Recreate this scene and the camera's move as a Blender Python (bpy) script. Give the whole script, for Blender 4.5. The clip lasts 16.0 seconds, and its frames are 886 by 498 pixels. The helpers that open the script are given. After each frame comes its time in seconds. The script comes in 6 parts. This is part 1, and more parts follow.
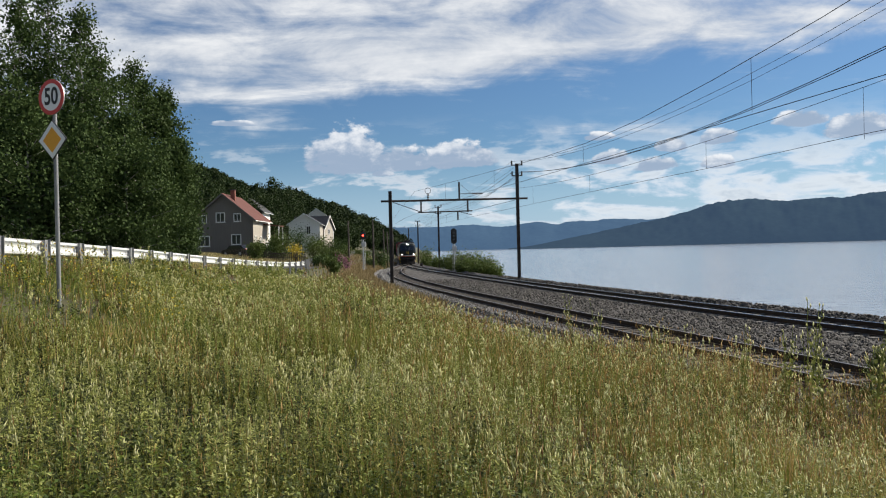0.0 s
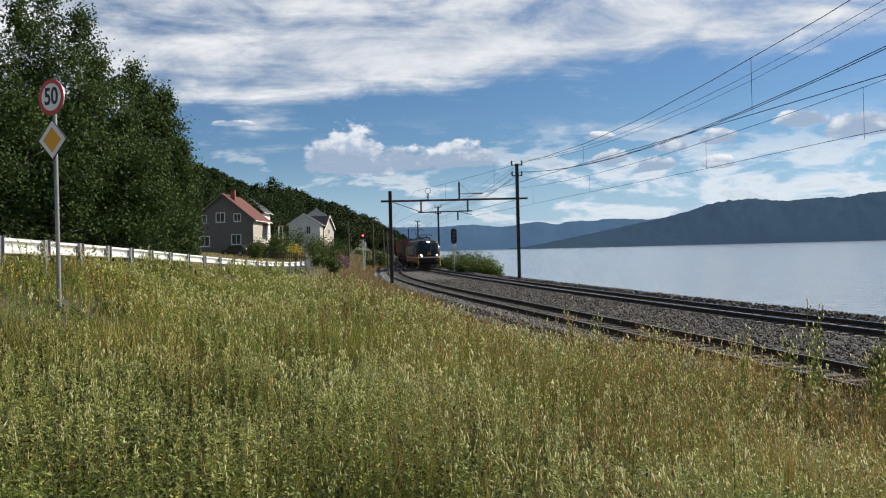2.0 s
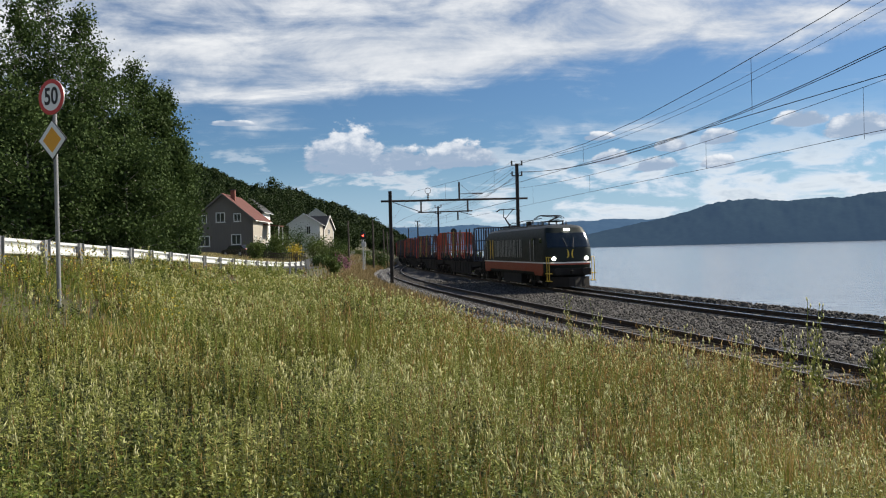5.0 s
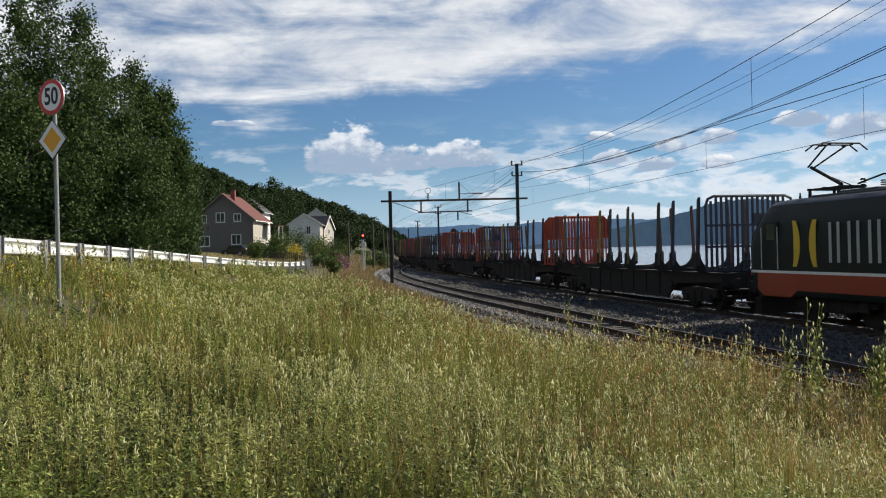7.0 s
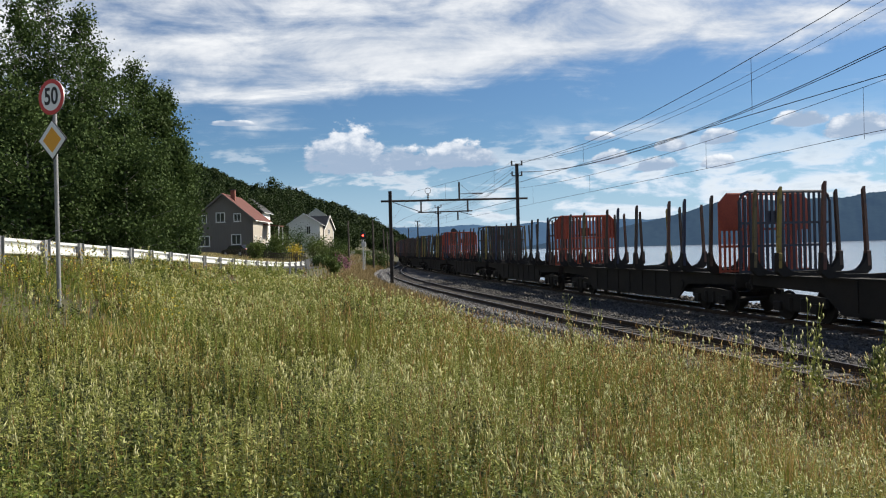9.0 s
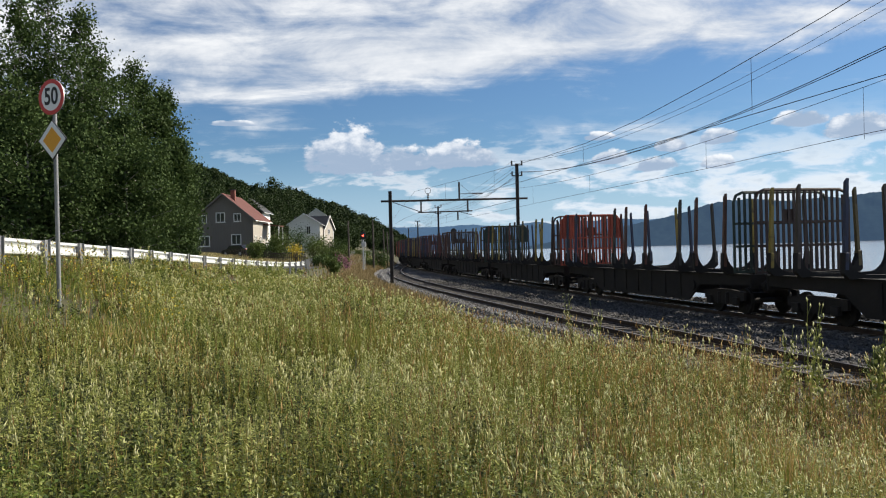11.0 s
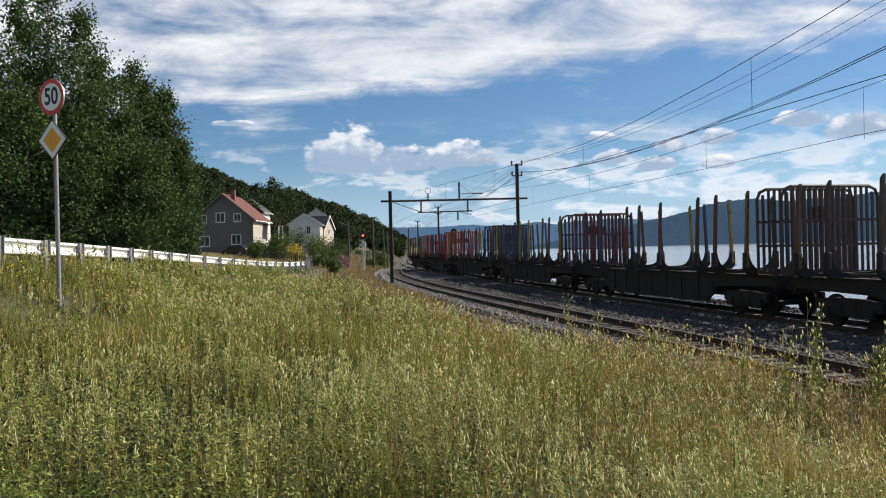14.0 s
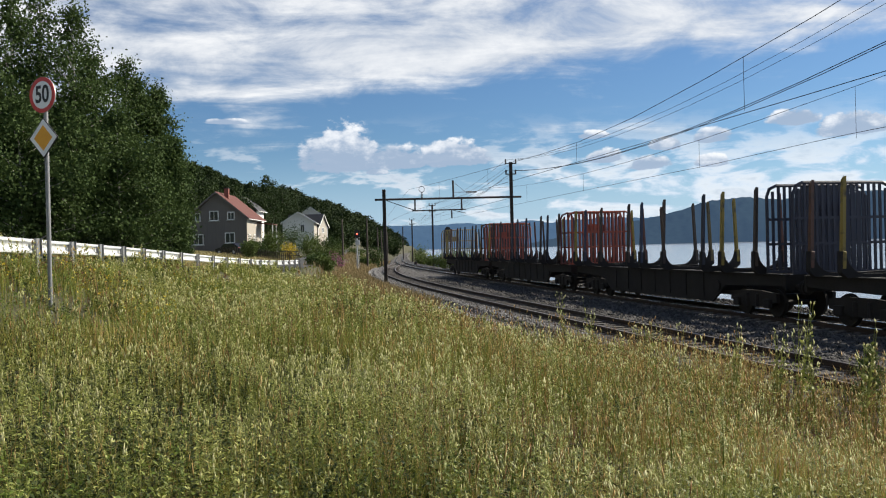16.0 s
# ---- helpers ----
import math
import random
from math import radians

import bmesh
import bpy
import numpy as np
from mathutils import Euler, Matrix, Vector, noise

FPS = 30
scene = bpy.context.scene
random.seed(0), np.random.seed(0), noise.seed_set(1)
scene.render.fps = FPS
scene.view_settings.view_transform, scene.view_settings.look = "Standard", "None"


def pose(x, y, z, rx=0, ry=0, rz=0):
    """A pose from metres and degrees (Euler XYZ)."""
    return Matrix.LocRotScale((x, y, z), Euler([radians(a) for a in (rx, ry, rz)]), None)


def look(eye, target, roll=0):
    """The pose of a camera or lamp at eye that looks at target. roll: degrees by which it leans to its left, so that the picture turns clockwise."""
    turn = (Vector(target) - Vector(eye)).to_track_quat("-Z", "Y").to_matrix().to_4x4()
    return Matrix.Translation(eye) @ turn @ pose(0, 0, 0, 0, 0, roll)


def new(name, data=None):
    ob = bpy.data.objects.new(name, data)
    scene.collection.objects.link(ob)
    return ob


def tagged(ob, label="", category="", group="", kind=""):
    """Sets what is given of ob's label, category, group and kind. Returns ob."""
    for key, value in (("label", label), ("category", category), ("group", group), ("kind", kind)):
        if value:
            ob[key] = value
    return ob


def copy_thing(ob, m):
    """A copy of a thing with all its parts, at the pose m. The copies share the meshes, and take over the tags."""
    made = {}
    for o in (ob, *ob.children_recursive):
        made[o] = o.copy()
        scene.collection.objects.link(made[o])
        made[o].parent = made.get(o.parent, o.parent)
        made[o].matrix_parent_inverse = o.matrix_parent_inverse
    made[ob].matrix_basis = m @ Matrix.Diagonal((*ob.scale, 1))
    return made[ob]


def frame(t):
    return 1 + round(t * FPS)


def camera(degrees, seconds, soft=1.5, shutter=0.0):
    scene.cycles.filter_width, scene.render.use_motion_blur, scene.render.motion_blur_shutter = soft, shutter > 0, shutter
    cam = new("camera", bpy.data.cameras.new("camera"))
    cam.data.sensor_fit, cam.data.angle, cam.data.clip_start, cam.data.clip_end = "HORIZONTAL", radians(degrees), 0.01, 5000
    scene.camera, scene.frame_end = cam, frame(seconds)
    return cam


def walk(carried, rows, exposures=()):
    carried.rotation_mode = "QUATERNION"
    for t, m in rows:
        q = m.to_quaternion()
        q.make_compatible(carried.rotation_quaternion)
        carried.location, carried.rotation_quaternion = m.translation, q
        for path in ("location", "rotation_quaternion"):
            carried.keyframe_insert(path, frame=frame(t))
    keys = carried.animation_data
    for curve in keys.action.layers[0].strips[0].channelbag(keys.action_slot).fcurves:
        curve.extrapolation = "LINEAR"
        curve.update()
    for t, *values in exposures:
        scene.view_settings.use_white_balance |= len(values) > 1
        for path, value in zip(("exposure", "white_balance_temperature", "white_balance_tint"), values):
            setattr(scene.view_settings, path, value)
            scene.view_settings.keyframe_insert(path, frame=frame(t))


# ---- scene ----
EYE = (0.0, 0.0, 2.57)
cam = camera(56.7, 16.0, 1.1)
STILL = look(EYE, (0.0, 100.0, 2.61), -1.4)
TURNED = look((0.03, 0.0, 2.57), (0.72, 100.0, 2.40), -1.4)
walk(cam, [(0.0, STILL), (15.4, STILL), (15.6, STILL), (15.8, STILL.lerp(TURNED, 0.5)), (16.0, TURNED)],
     [(0.0, 0.44), (4.0, 0.46), (6.5, 0.46), (8.0, 0.56), (16.0, 0.58)])

# ---- light ----
SUN_AZ, SUN_EL = 68.0, 34.5      # degrees: clockwise from +y, above the horizon
def node(nt, kind, **kw):
    n = nt.nodes.new(kind)
    for k, v in kw.items():
        if k == "ins":
            for i, val in v.items():
                if hasattr(val, "is_output"):
                    nt.links.new(val, n.inputs[i])
                else:
                    n.inputs[i].default_value = val
        elif k == "operation":
            n.operation = v
        elif k == "blend_type":
            n.blend_type = v
        elif k == "data_type":
            n.data_type = v
        elif k == "noise_dimensions":
            n.noise_dimensions = v
    return n


def mth(nt, op, a, b=0.0, c=0.0, clamp=False):
    n = node(nt, "ShaderNodeMath", operation=op, ins={0: a, 1: b, 2: c})
    n.use_clamp = clamp
    return n.outputs[0]


def vmth(nt, op, a, b=(0, 0, 0)):
    n = node(nt, "ShaderNodeVectorMath", operation=op, ins={0: a, 1: b})
    return n.outputs[1] if op in ("LENGTH", "DOT_PRODUCT") else n.outputs[0]


def noise_tex(nt, vec, scale, detail=4, rough=0.55, dist=0.0):
    n = node(nt, "ShaderNodeTexNoise", ins={"Vector": vec, "Scale": scale, "Detail": detail, "Roughness": rough, "Distortion": dist})
    return n.outputs["Fac"]


def ramp(nt, fac, stops):
    n = node(nt, "ShaderNodeValToRGB", ins={0: fac})
    el = n.color_ramp.elements
    while len(el) < len(stops):
        el.new(0.5)
    for e, (p, col) in zip(el, stops):
        e.position = p
        e.color = (*col, 1) if len(col) == 3 else col
    return n.outputs[0]


def mixc(nt, fac, a, b, mode="MIX"):
    n = node(nt, "ShaderNodeMix", data_type="RGBA", blend_type=mode)
    for i, v in ((0, fac), (6, a), (7, b)):
        if hasattr(v, "is_output"):
            nt.links.new(v, n.inputs[i])
        else:
            n.inputs[i].default_value = v if i == 0 else ((*v, 1) if len(v) == 3 else v)
    return n.outputs[2]


def maprange(nt, v, a, b, c=0.0, d=1.0, smooth=True):
    n = node(nt, "ShaderNodeMapRange", ins={0: v, 1: a, 2: b, 3: c, 4: d})
    n.interpolation_type = "SMOOTHSTEP" if smooth else "LINEAR"
    return n.outputs[0]


def build_world():
    w = bpy.data.worlds.new("evening_sky")
    scene.world = w
    w.use_nodes = True
    nt = w.node_tree
    nt.nodes.clear()
    sky = node(nt, "ShaderNodeTexSky")
    sky.sky_type = "NISHITA"
    sky.sun_disc = False
    sky.sun_elevation = radians(SUN_EL)
    sky.sun_rotation = radians(SUN_AZ)
    sky.altitude = 120
    sky.dust_density = 0.5
    sky.ozone_density = 1.6
    co = node(nt, "ShaderNodeTexCoord").outputs["Generated"]
    sep = node(nt, "ShaderNodeSeparateXYZ", ins={0: co})
    x, y, z = sep.outputs
    hy = mth(nt, "SQRT", mth(nt, "ADD", mth(nt, "MULTIPLY", x, x), mth(nt, "MULTIPLY", y, y)))
    el = mth(nt, "DIVIDE", z, mth(nt, "MAXIMUM", hy, 0.001))
    az = mth(nt, "ARCTAN2", x, y)
    # high veil of streaked cloud, laid out on a flat layer overhead
    zz = mth(nt, "ADD", mth(nt, "MAXIMUM", z, 0.0), 0.05)
    flat = node(nt, "ShaderNodeCombineXYZ", ins={0: mth(nt, "DIVIDE", x, zz), 1: mth(nt, "DIVIDE", y, zz), 2: 0.0}).outputs[0]
    mp = node(nt, "ShaderNodeMapping", ins={0: flat, 1: (0.35, 0.9, 0), 2: (0, 0, radians(-24)), 3: (0.42, 1.0, 1)}).outputs[0]
    sph = node(nt, "ShaderNodeCombineXYZ", ins={0: az, 1: el, 2: 0.0}).outputs[0]
    big = noise_tex(nt, mp, 0.55, 4, 0.55, 0.5)
    fine = noise_tex(nt, mp, 2.3, 9, 0.6, 0.5)
    soft = noise_tex(nt, node(nt, "ShaderNodeMapping", ins={0: sph, 1: (0.2, 0.7, 0), 2: (0, 0, radians(-9)), 3: (1, 2.2, 1)}).outputs[0], 7.5, 9, 0.62, 0.4)
    veil = mth(nt, "ADD", mth(nt, "MULTIPLY", big, 0.48), mth(nt, "ADD", mth(nt, "MULTIPLY", fine, 0.24), mth(nt, "MULTIPLY", soft, 0.36)))
    # a clear belt low down, a thick deck above it, clear again overhead
    tilt = mth(nt, "ADD", el, mth(nt, "MULTIPLY", mth(nt, "MINIMUM", az, 0.22), -0.13))
    lift = mth(nt, "ADD", maprange(nt, tilt, 0.160, 0.225, -0.13, 0.095), maprange(nt, el, 0.42, 0.80, 0.0, -0.20))
    veil_m = maprange(nt, mth(nt, "ADD", veil, lift), 0.48, 0.66)
    # small heaped clouds with flat feet
    puff = noise_tex(nt, node(nt, "ShaderNodeMapping", ins={0: sph, 3: (1, 1.5, 1)}).outputs[0], 26, 8, 0.6)
    heap = num = den = None
    for ca, ce, wa, wh in HEAPS:
        da = mth(nt, "DIVIDE", mth(nt, "SUBTRACT", az, ca), wa)
        de = mth(nt, "SUBTRACT", el, ce)
        up = mth(nt, "DIVIDE", mth(nt, "MAXIMUM", de, 0.0), wh)
        dn = mth(nt, "DIVIDE", mth(nt, "MAXIMUM", mth(nt, "MULTIPLY", de, -1.0), 0.0), wh * 0.30)
        r = mth(nt, "ADD", mth(nt, "MULTIPLY", da, da), mth(nt, "ADD", mth(nt, "MULTIPLY", up, up), mth(nt, "MULTIPLY", dn, dn)))
        v = mth(nt, "SUBTRACT", 1.0, r)
        heap = v if heap is None else mth(nt, "MAXIMUM", heap, v)
        wt = mth(nt, "MAXIMUM", mth(nt, "ADD", v, 1.0), 0.0)
        rel = mth(nt, "MULTIPLY", wt, mth(nt, "DIVIDE", de, wh))
        num = rel if num is None else mth(nt, "ADD", num, rel)
        den = wt if den is None else mth(nt, "ADD", den, wt)
    heap_f = mth(nt, "ADD", heap, mth(nt, "MULTIPLY", mth(nt, "SUBTRACT", puff, 0.5), 2.9))
    heap_m = maprange(nt, heap_f, 0.05, 0.42)
    # low broken cloud towards the horizon
    low = noise_tex(nt, node(nt, "ShaderNodeMapping", ins={0: sph, 1: (0.3, 0.1, 0), 3: (1, 3.0, 1)}).outputs[0], 13.0, 8, 0.58, 0.3)
    low_b = mth(nt, "MULTIPLY", maprange(nt, el, 0.005, 0.04), maprange(nt, el, 0.17, 0.07))
    low_s = maprange(nt, az, -0.15, 0.35, -0.05, 0.06)
    low_m = mth(nt, "MULTIPLY", maprange(nt, mth(nt, "ADD", low, low_s), 0.47, 0.60), low_b)
    # colours
    veil_c = ramp(nt, mth(nt, "ADD", mth(nt, "MULTIPLY", soft, 0.6), mth(nt, "MULTIPLY", fine, 0.4)), [(0.35, (0.44, 0.50, 0.60)), (0.48, (0.62, 0.66, 0.72)), (0.62, (0.88, 0.89, 0.90))])
    high = mth(nt, "DIVIDE", num, mth(nt, "MAXIMUM", den, 0.001))
    heap_c = mixc(nt, maprange(nt, mth(nt, "ADD", high, mth(nt, "MULTIPLY", mth(nt, "SUBTRACT", puff, 0.5), 3.6)), 0.05, 1.15), (0.34, 0.43, 0.57), (0.88, 0.90, 0.93))
    low_c = ramp(nt, low, [(0.46, (0.66, 0.75, 0.88)), (0.58, (0.78, 0.82, 0.87)), (0.72, (0.48, 0.55, 0.65))])
    blue = mixc(nt, 1.0, sky.outputs[0], (SKY_K * 0.66, SKY_K * 0.92, SKY_K * 1.20), "MULTIPLY")
    haze = maprange(nt, el, 0.13, 0.0)
    c = mixc(nt, mth(nt, "MULTIPLY", haze, 0.5), blue, (0.50, 0.69, 0.96))
    c = mixc(nt, mth(nt, "MULTIPLY", low_m, 0.8), c, low_c)
    c = mixc(nt, mth(nt, "MULTIPLY", veil_m, 0.93), c, veil_c)
    c = mixc(nt, mth(nt, "MULTIPLY", heap_m, 0.92), c, heap_c)
    bg = node(nt, "ShaderNodeBackground", ins={0: c, 1: SKY_S})
    out = node(nt, "ShaderNodeOutputWorld")
    nt.links.new(bg.outputs[0], out.inputs[0])


# heaped clouds: bearing and height of the foot (radians), half width, height
HEAPS = [(-0.112, 0.106, 0.058, 0.050), (-0.050, 0.104, 0.050, 0.026), (0.020, 0.106, 0.050, 0.030),
         (0.275, 0.112, 0.022, 0.014), (0.328, 0.118, 0.026, 0.016), (0.205, 0.100, 0.024, 0.016), (0.255, 0.090, 0.03, 0.016), (0.325, 0.090, 0.02, 0.013),
         (0.415, 0.132, 0.030, 0.018), (0.475, 0.118, 0.040, 0.026), (-0.072, 0.0925, 0.014, 0.007), (-0.248, 0.153, 0.028, 0.007), (0.190, 0.128, 0.020, 0.009)]
SKY_K, SKY_S = 0.070, 0.76
build_world()
sun = new("sun", bpy.data.lights.new("sun", "SUN"))
sun.data.energy, sun.data.angle, sun.data.color = 5.0, radians(0.6), (1.0, 0.92, 0.78)
sa, se = radians(SUN_AZ), radians(SUN_EL)
sun.matrix_world = look((0, 0, 60), (-math.sin(sa) * math.cos(se), -math.cos(sa) * math.cos(se), 60 - math.sin(se)))
# ---- materials ----
def mat(name, stops, scale=3.0, rough=0.7, metal=0.0, bump=0.0, bscale=None, island=0.0, fine=0.5, spec=0.5, objrand=0.0, detail=5, stretch=(1, 1, 1), trans=0.0):
    """A surface whose colour runs through stops by noise at two sizes, with fine relief."""
    m = bpy.data.materials.new(name)
    m.use_nodes = True
    nt = m.node_tree
    b = nt.nodes["Principled BSDF"]
    co = node(nt, "ShaderNodeTexCoord").outputs["Object"]
    co = node(nt, "ShaderNodeMapping", ins={0: co, 3: stretch}).outputs[0]
    n1 = noise_tex(nt, co, scale, detail)
    n2 = noise_tex(nt, co, scale * 11, 3)
    f = mth(nt, "ADD", mth(nt, "MULTIPLY", n1, 1 - fine), mth(nt, "MULTIPLY", n2, fine))
    f = maprange(nt, f, 0.3, 0.7, 0, 1, False)
    if island:
        r = node(nt, "ShaderNodeNewGeometry").outputs["Random Per Island"]
        f = mth(nt, "ADD", mth(nt, "MULTIPLY", f, 1 - island), mth(nt, "MULTIPLY", r, island))
    if objrand:
        r = node(nt, "ShaderNodeObjectInfo").outputs["Random"]
        f = mth(nt, "ADD", mth(nt, "MULTIPLY", f, 1 - objrand), mth(nt, "MULTIPLY", r, objrand))
    k = len(stops) - 1
    c = ramp(nt, f, [(i / max(k, 1), s) for i, s in enumerate(stops)])
    nt.links.new(c, b.inputs["Base Color"])
    rr = maprange(nt, n2, 0.3, 0.7, max(rough - 0.08, 0.02), min(rough + 0.08, 1.0), False)
    nt.links.new(rr, b.inputs["Roughness"])
    b.inputs["Metallic"].default_value = metal
    b.inputs["Specular IOR Level"].default_value = spec
    if bump:
        bn = node(nt, "ShaderNodeBump", ins={"Strength": bump, "Distance": 0.02, "Height": noise_tex(nt, co, bscale or scale * 8, 4)})
        nt.links.new(bn.outputs[0], b.inputs["Normal"])
    if trans:
        t = node(nt, "ShaderNodeBsdfTranslucent", ins={0: c})
        mx = node(nt, "ShaderNodeMixShader", ins={0: trans, 1: b.outputs[0], 2: t.outputs[0]})
        nt.links.new(mx.outputs[0], nt.nodes["Material Output"].inputs[0])
    return m


def glow(name, col, power):
    m = bpy.data.materials.new(name)
    m.use_nodes = True
    b = m.node_tree.nodes["Principled BSDF"]
    b.inputs["Base Color"].default_value = (*col, 1)
    b.inputs["Emission Color"].default_value = (*col, 1)
    b.inputs["Emission Strength"].default_value = power
    return m


M_GROUND = mat("meadow_soil", [(0.03, 0.03, 0.012), (0.05, 0.048, 0.018), (0.08, 0.07, 0.03)], 0.5, 0.95, bump=0.5, bscale=6)
M_HILLSOIL = mat("forest_floor", [(0.02, 0.035, 0.012), (0.04, 0.055, 0.018), (0.06, 0.06, 0.025)], 0.03, 0.95)
M_GRASS = mat("green_grass", [(0.035, 0.055, 0.010), (0.10, 0.13, 0.020), (0.20, 0.22, 0.035), (0.32, 0.29, 0.065), (0.50, 0.42, 0.14)], 0.30, 0.55, spec=0.35, island=0.45, fine=0.5, trans=0.26)
M_DRY = mat("dry_grass", [(0.11, 0.055, 0.025), (0.32, 0.18, 0.065), (0.55, 0.38, 0.14), (0.74, 0.60, 0.29)], 0.4, 0.6, spec=0.35, island=0.6, fine=0.5, trans=0.22)
M_SEED = mat("pale_seed_heads", [(0.46, 0.46, 0.18), (0.66, 0.65, 0.34), (0.83, 0.80, 0.54)], 0.5, 0.6, island=0.6, trans=0.45)
M_YELLOW = mat("yellow_petals", [(0.45, 0.33, 0.02), (0.62, 0.48, 0.04)], 1, 0.6, island=0.6, trans=0.3)
M_PINK = mat("pink_fireweed", [(0.28, 0.09, 0.16), (0.42, 0.16, 0.26)], 1, 0.6, island=0.6, trans=0.3)
M_STONE = mat("ballast_stone", [(0.022, 0.020, 0.018), (0.054, 0.050, 0.045), (0.16, 0.15, 0.14)], 2.0, 0.9, bump=0.4, island=0.65)
M_GRAVEL = mat("ballast_bed", [(0.022, 0.020, 0.018), (0.062, 0.057, 0.053), (0.15, 0.14, 0.135)], 1.2, 0.95, bump=1.0, bscale=14, fine=0.7)
M_ASPHALT = mat("asphalt", [(0.045, 0.045, 0.047), (0.06, 0.06, 0.06)], 1.0, 0.9, bump=0.3, bscale=60)
M_RAIL = mat("rusty_rail_side", [(0.028, 0.019, 0.014), (0.055, 0.036, 0.025)], 3, 0.75, 0.3, bump=0.2)
M_RAILTOP = mat("polished_rail_head", [(0.45, 0.44, 0.43), (0.62, 0.61, 0.60)], 4, 0.22, 1.0, stretch=(1, 1, 1))
M_RAILDULL = mat("dull_rail_head", [(0.20, 0.15, 0.11), (0.36, 0.31, 0.27)], 4, 0.38, 1.0)
M_SLEEPER = mat("concrete_sleeper", [(0.08, 0.075, 0.07), (0.15, 0.14, 0.13)], 4, 0.9, bump=0.4, objrand=0.3)
M_WATER = None
M_GALV = mat("galvanised_steel", [(0.42, 0.43, 0.44), (0.54, 0.55, 0.56)], 3, 0.5, 0.25, bump=0.1)
M_POST = mat("dull_galvanised_post", [(0.17, 0.175, 0.18), (0.26, 0.265, 0.27)], 3, 0.55, 0.2, bump=0.1)
M_BEAM = mat("galvanised_barrier", [(0.60, 0.61, 0.61), (0.74, 0.75, 0.75)], 1.2, 0.5, 0.25, bump=0.08)
M_MAST = mat("weathered_mast_steel", [(0.030, 0.025, 0.022), (0.055, 0.046, 0.04)], 2, 0.8, 0.1, bump=0.2)
M_WOOD = mat("weathered_pole_wood", [(0.05, 0.04, 0.032), (0.10, 0.085, 0.07)], 1.5, 0.9, bump=0.4, stretch=(6, 6, 0.5))
M_WIRE = mat("wire", [(0.03, 0.032, 0.035), (0.05, 0.05, 0.055)], 3, 0.55, 0.4)
M_BLACK = mat("black_paint", [(0.012, 0.012, 0.013), (0.022, 0.022, 0.024)], 4, 0.55, bump=0.05)
M_UNDER = mat("grimy_underframe", [(0.007, 0.0065, 0.006), (0.014, 0.012, 0.011), (0.026, 0.021, 0.018)], 1.5, 0.85, 0.1, bump=0.25)
M_LOCO = mat("dark_grey_green_loco_paint", [(0.013, 0.018, 0.0165), (0.019, 0.025, 0.023)], 0.7, 0.5, bump=0.03, fine=0.3, spec=0.18)
M_ROOF = mat("grey_loco_roof", [(0.035, 0.040, 0.042), (0.06, 0.065, 0.068)], 1.0, 0.55, bump=0.08)
M_ORANGE = mat("orange_loco_paint", [(0.25, 0.036, 0.013), (0.32, 0.05, 0.018)], 1.0, 0.5, bump=0.03)
M_WHITE = mat("white_paint", [(0.66, 0.66, 0.64), (0.80, 0.80, 0.78)], 2.0, 0.55, bump=0.05)
M_LETTER = mat("light_grey_lettering", [(0.34, 0.35, 0.35), (0.44, 0.45, 0.45)], 2.0, 0.5)
M_GOLD = mat("yellow_loco_paint", [(0.60, 0.40, 0.03), (0.70, 0.48, 0.05)], 2.0, 0.45)
M_GLASS = mat("dark_glass", [(0.012, 0.016, 0.018), (0.018, 0.022, 0.024)], 1.0, 0.06, spec=0.8)
M_SIGNRED = mat("red_sign_sheet", [(0.50, 0.03, 0.03), (0.58, 0.04, 0.04)], 3, 0.4)
M_SIGNWHITE = mat("white_sign_sheet", [(0.74, 0.75, 0.74), (0.82, 0.83, 0.82)], 3, 0.4)
M_SIGNYEL = mat("yellow_sign_sheet", [(0.70, 0.31, 0.015), (0.78, 0.37, 0.02)], 3, 0.4)
M_SIGNBACK = mat("aluminium_sign_back", [(0.25, 0.26, 0.27), (0.35, 0.36, 0.37)], 3, 0.5, 0.6)
M_LAMP = glow("white_headlamp", (1.0, 0.93, 0.78), 10.0)
M_REDLAMP = glow("red_signal_lamp", (1.0, 0.05, 0.03), 9.0)
# these claddings carry light in their tone: gable in shade, side walls sunlit
M_GREYWOOD = mat("shaded_grey_cladding", [(0.118, 0.107, 0.097), (0.165, 0.152, 0.138)], 1.2, 0.8, bump=0.3, stretch=(8, 8, 0.4))
M_CREAM = mat("cream_lit_and_shaded_cladding", [(0.30, 0.27, 0.23), (0.42, 0.38, 0.32)], 1.2, 0.8, bump=0.3, stretch=(8, 8, 0.4))
M_LAWN = mat("dry_garden_lawn", [(0.20, 0.18, 0.07), (0.36, 0.30, 0.12), (0.52, 0.43, 0.22)], 0.3, 0.7, island=0.5, fine=0.4, trans=0.25)
M_STONEPALE = mat("sunlit_pale_gravel", [(0.06, 0.058, 0.055), (0.17, 0.165, 0.16), (0.34, 0.33, 0.32)], 2.0, 0.9, bump=0.4, island=0.65)
M_WHITEWOOD = mat("white_cladding", [(0.66, 0.65, 0.62), (0.80, 0.79, 0.76)], 1.2, 0.75, bump=0.3, stretch=(8, 8, 0.4))
M_CLAY = mat("red_clay_tiles", [(0.075, 0.022, 0.015), (0.115, 0.033, 0.022), (0.15, 0.05, 0.034)], 2.0, 0.8, bump=0.5, island=0.4)
M_SLATE = mat("dark_roof_tiles", [(0.03, 0.032, 0.035), (0.06, 0.06, 0.065)], 2.0, 0.75, bump=0.4)
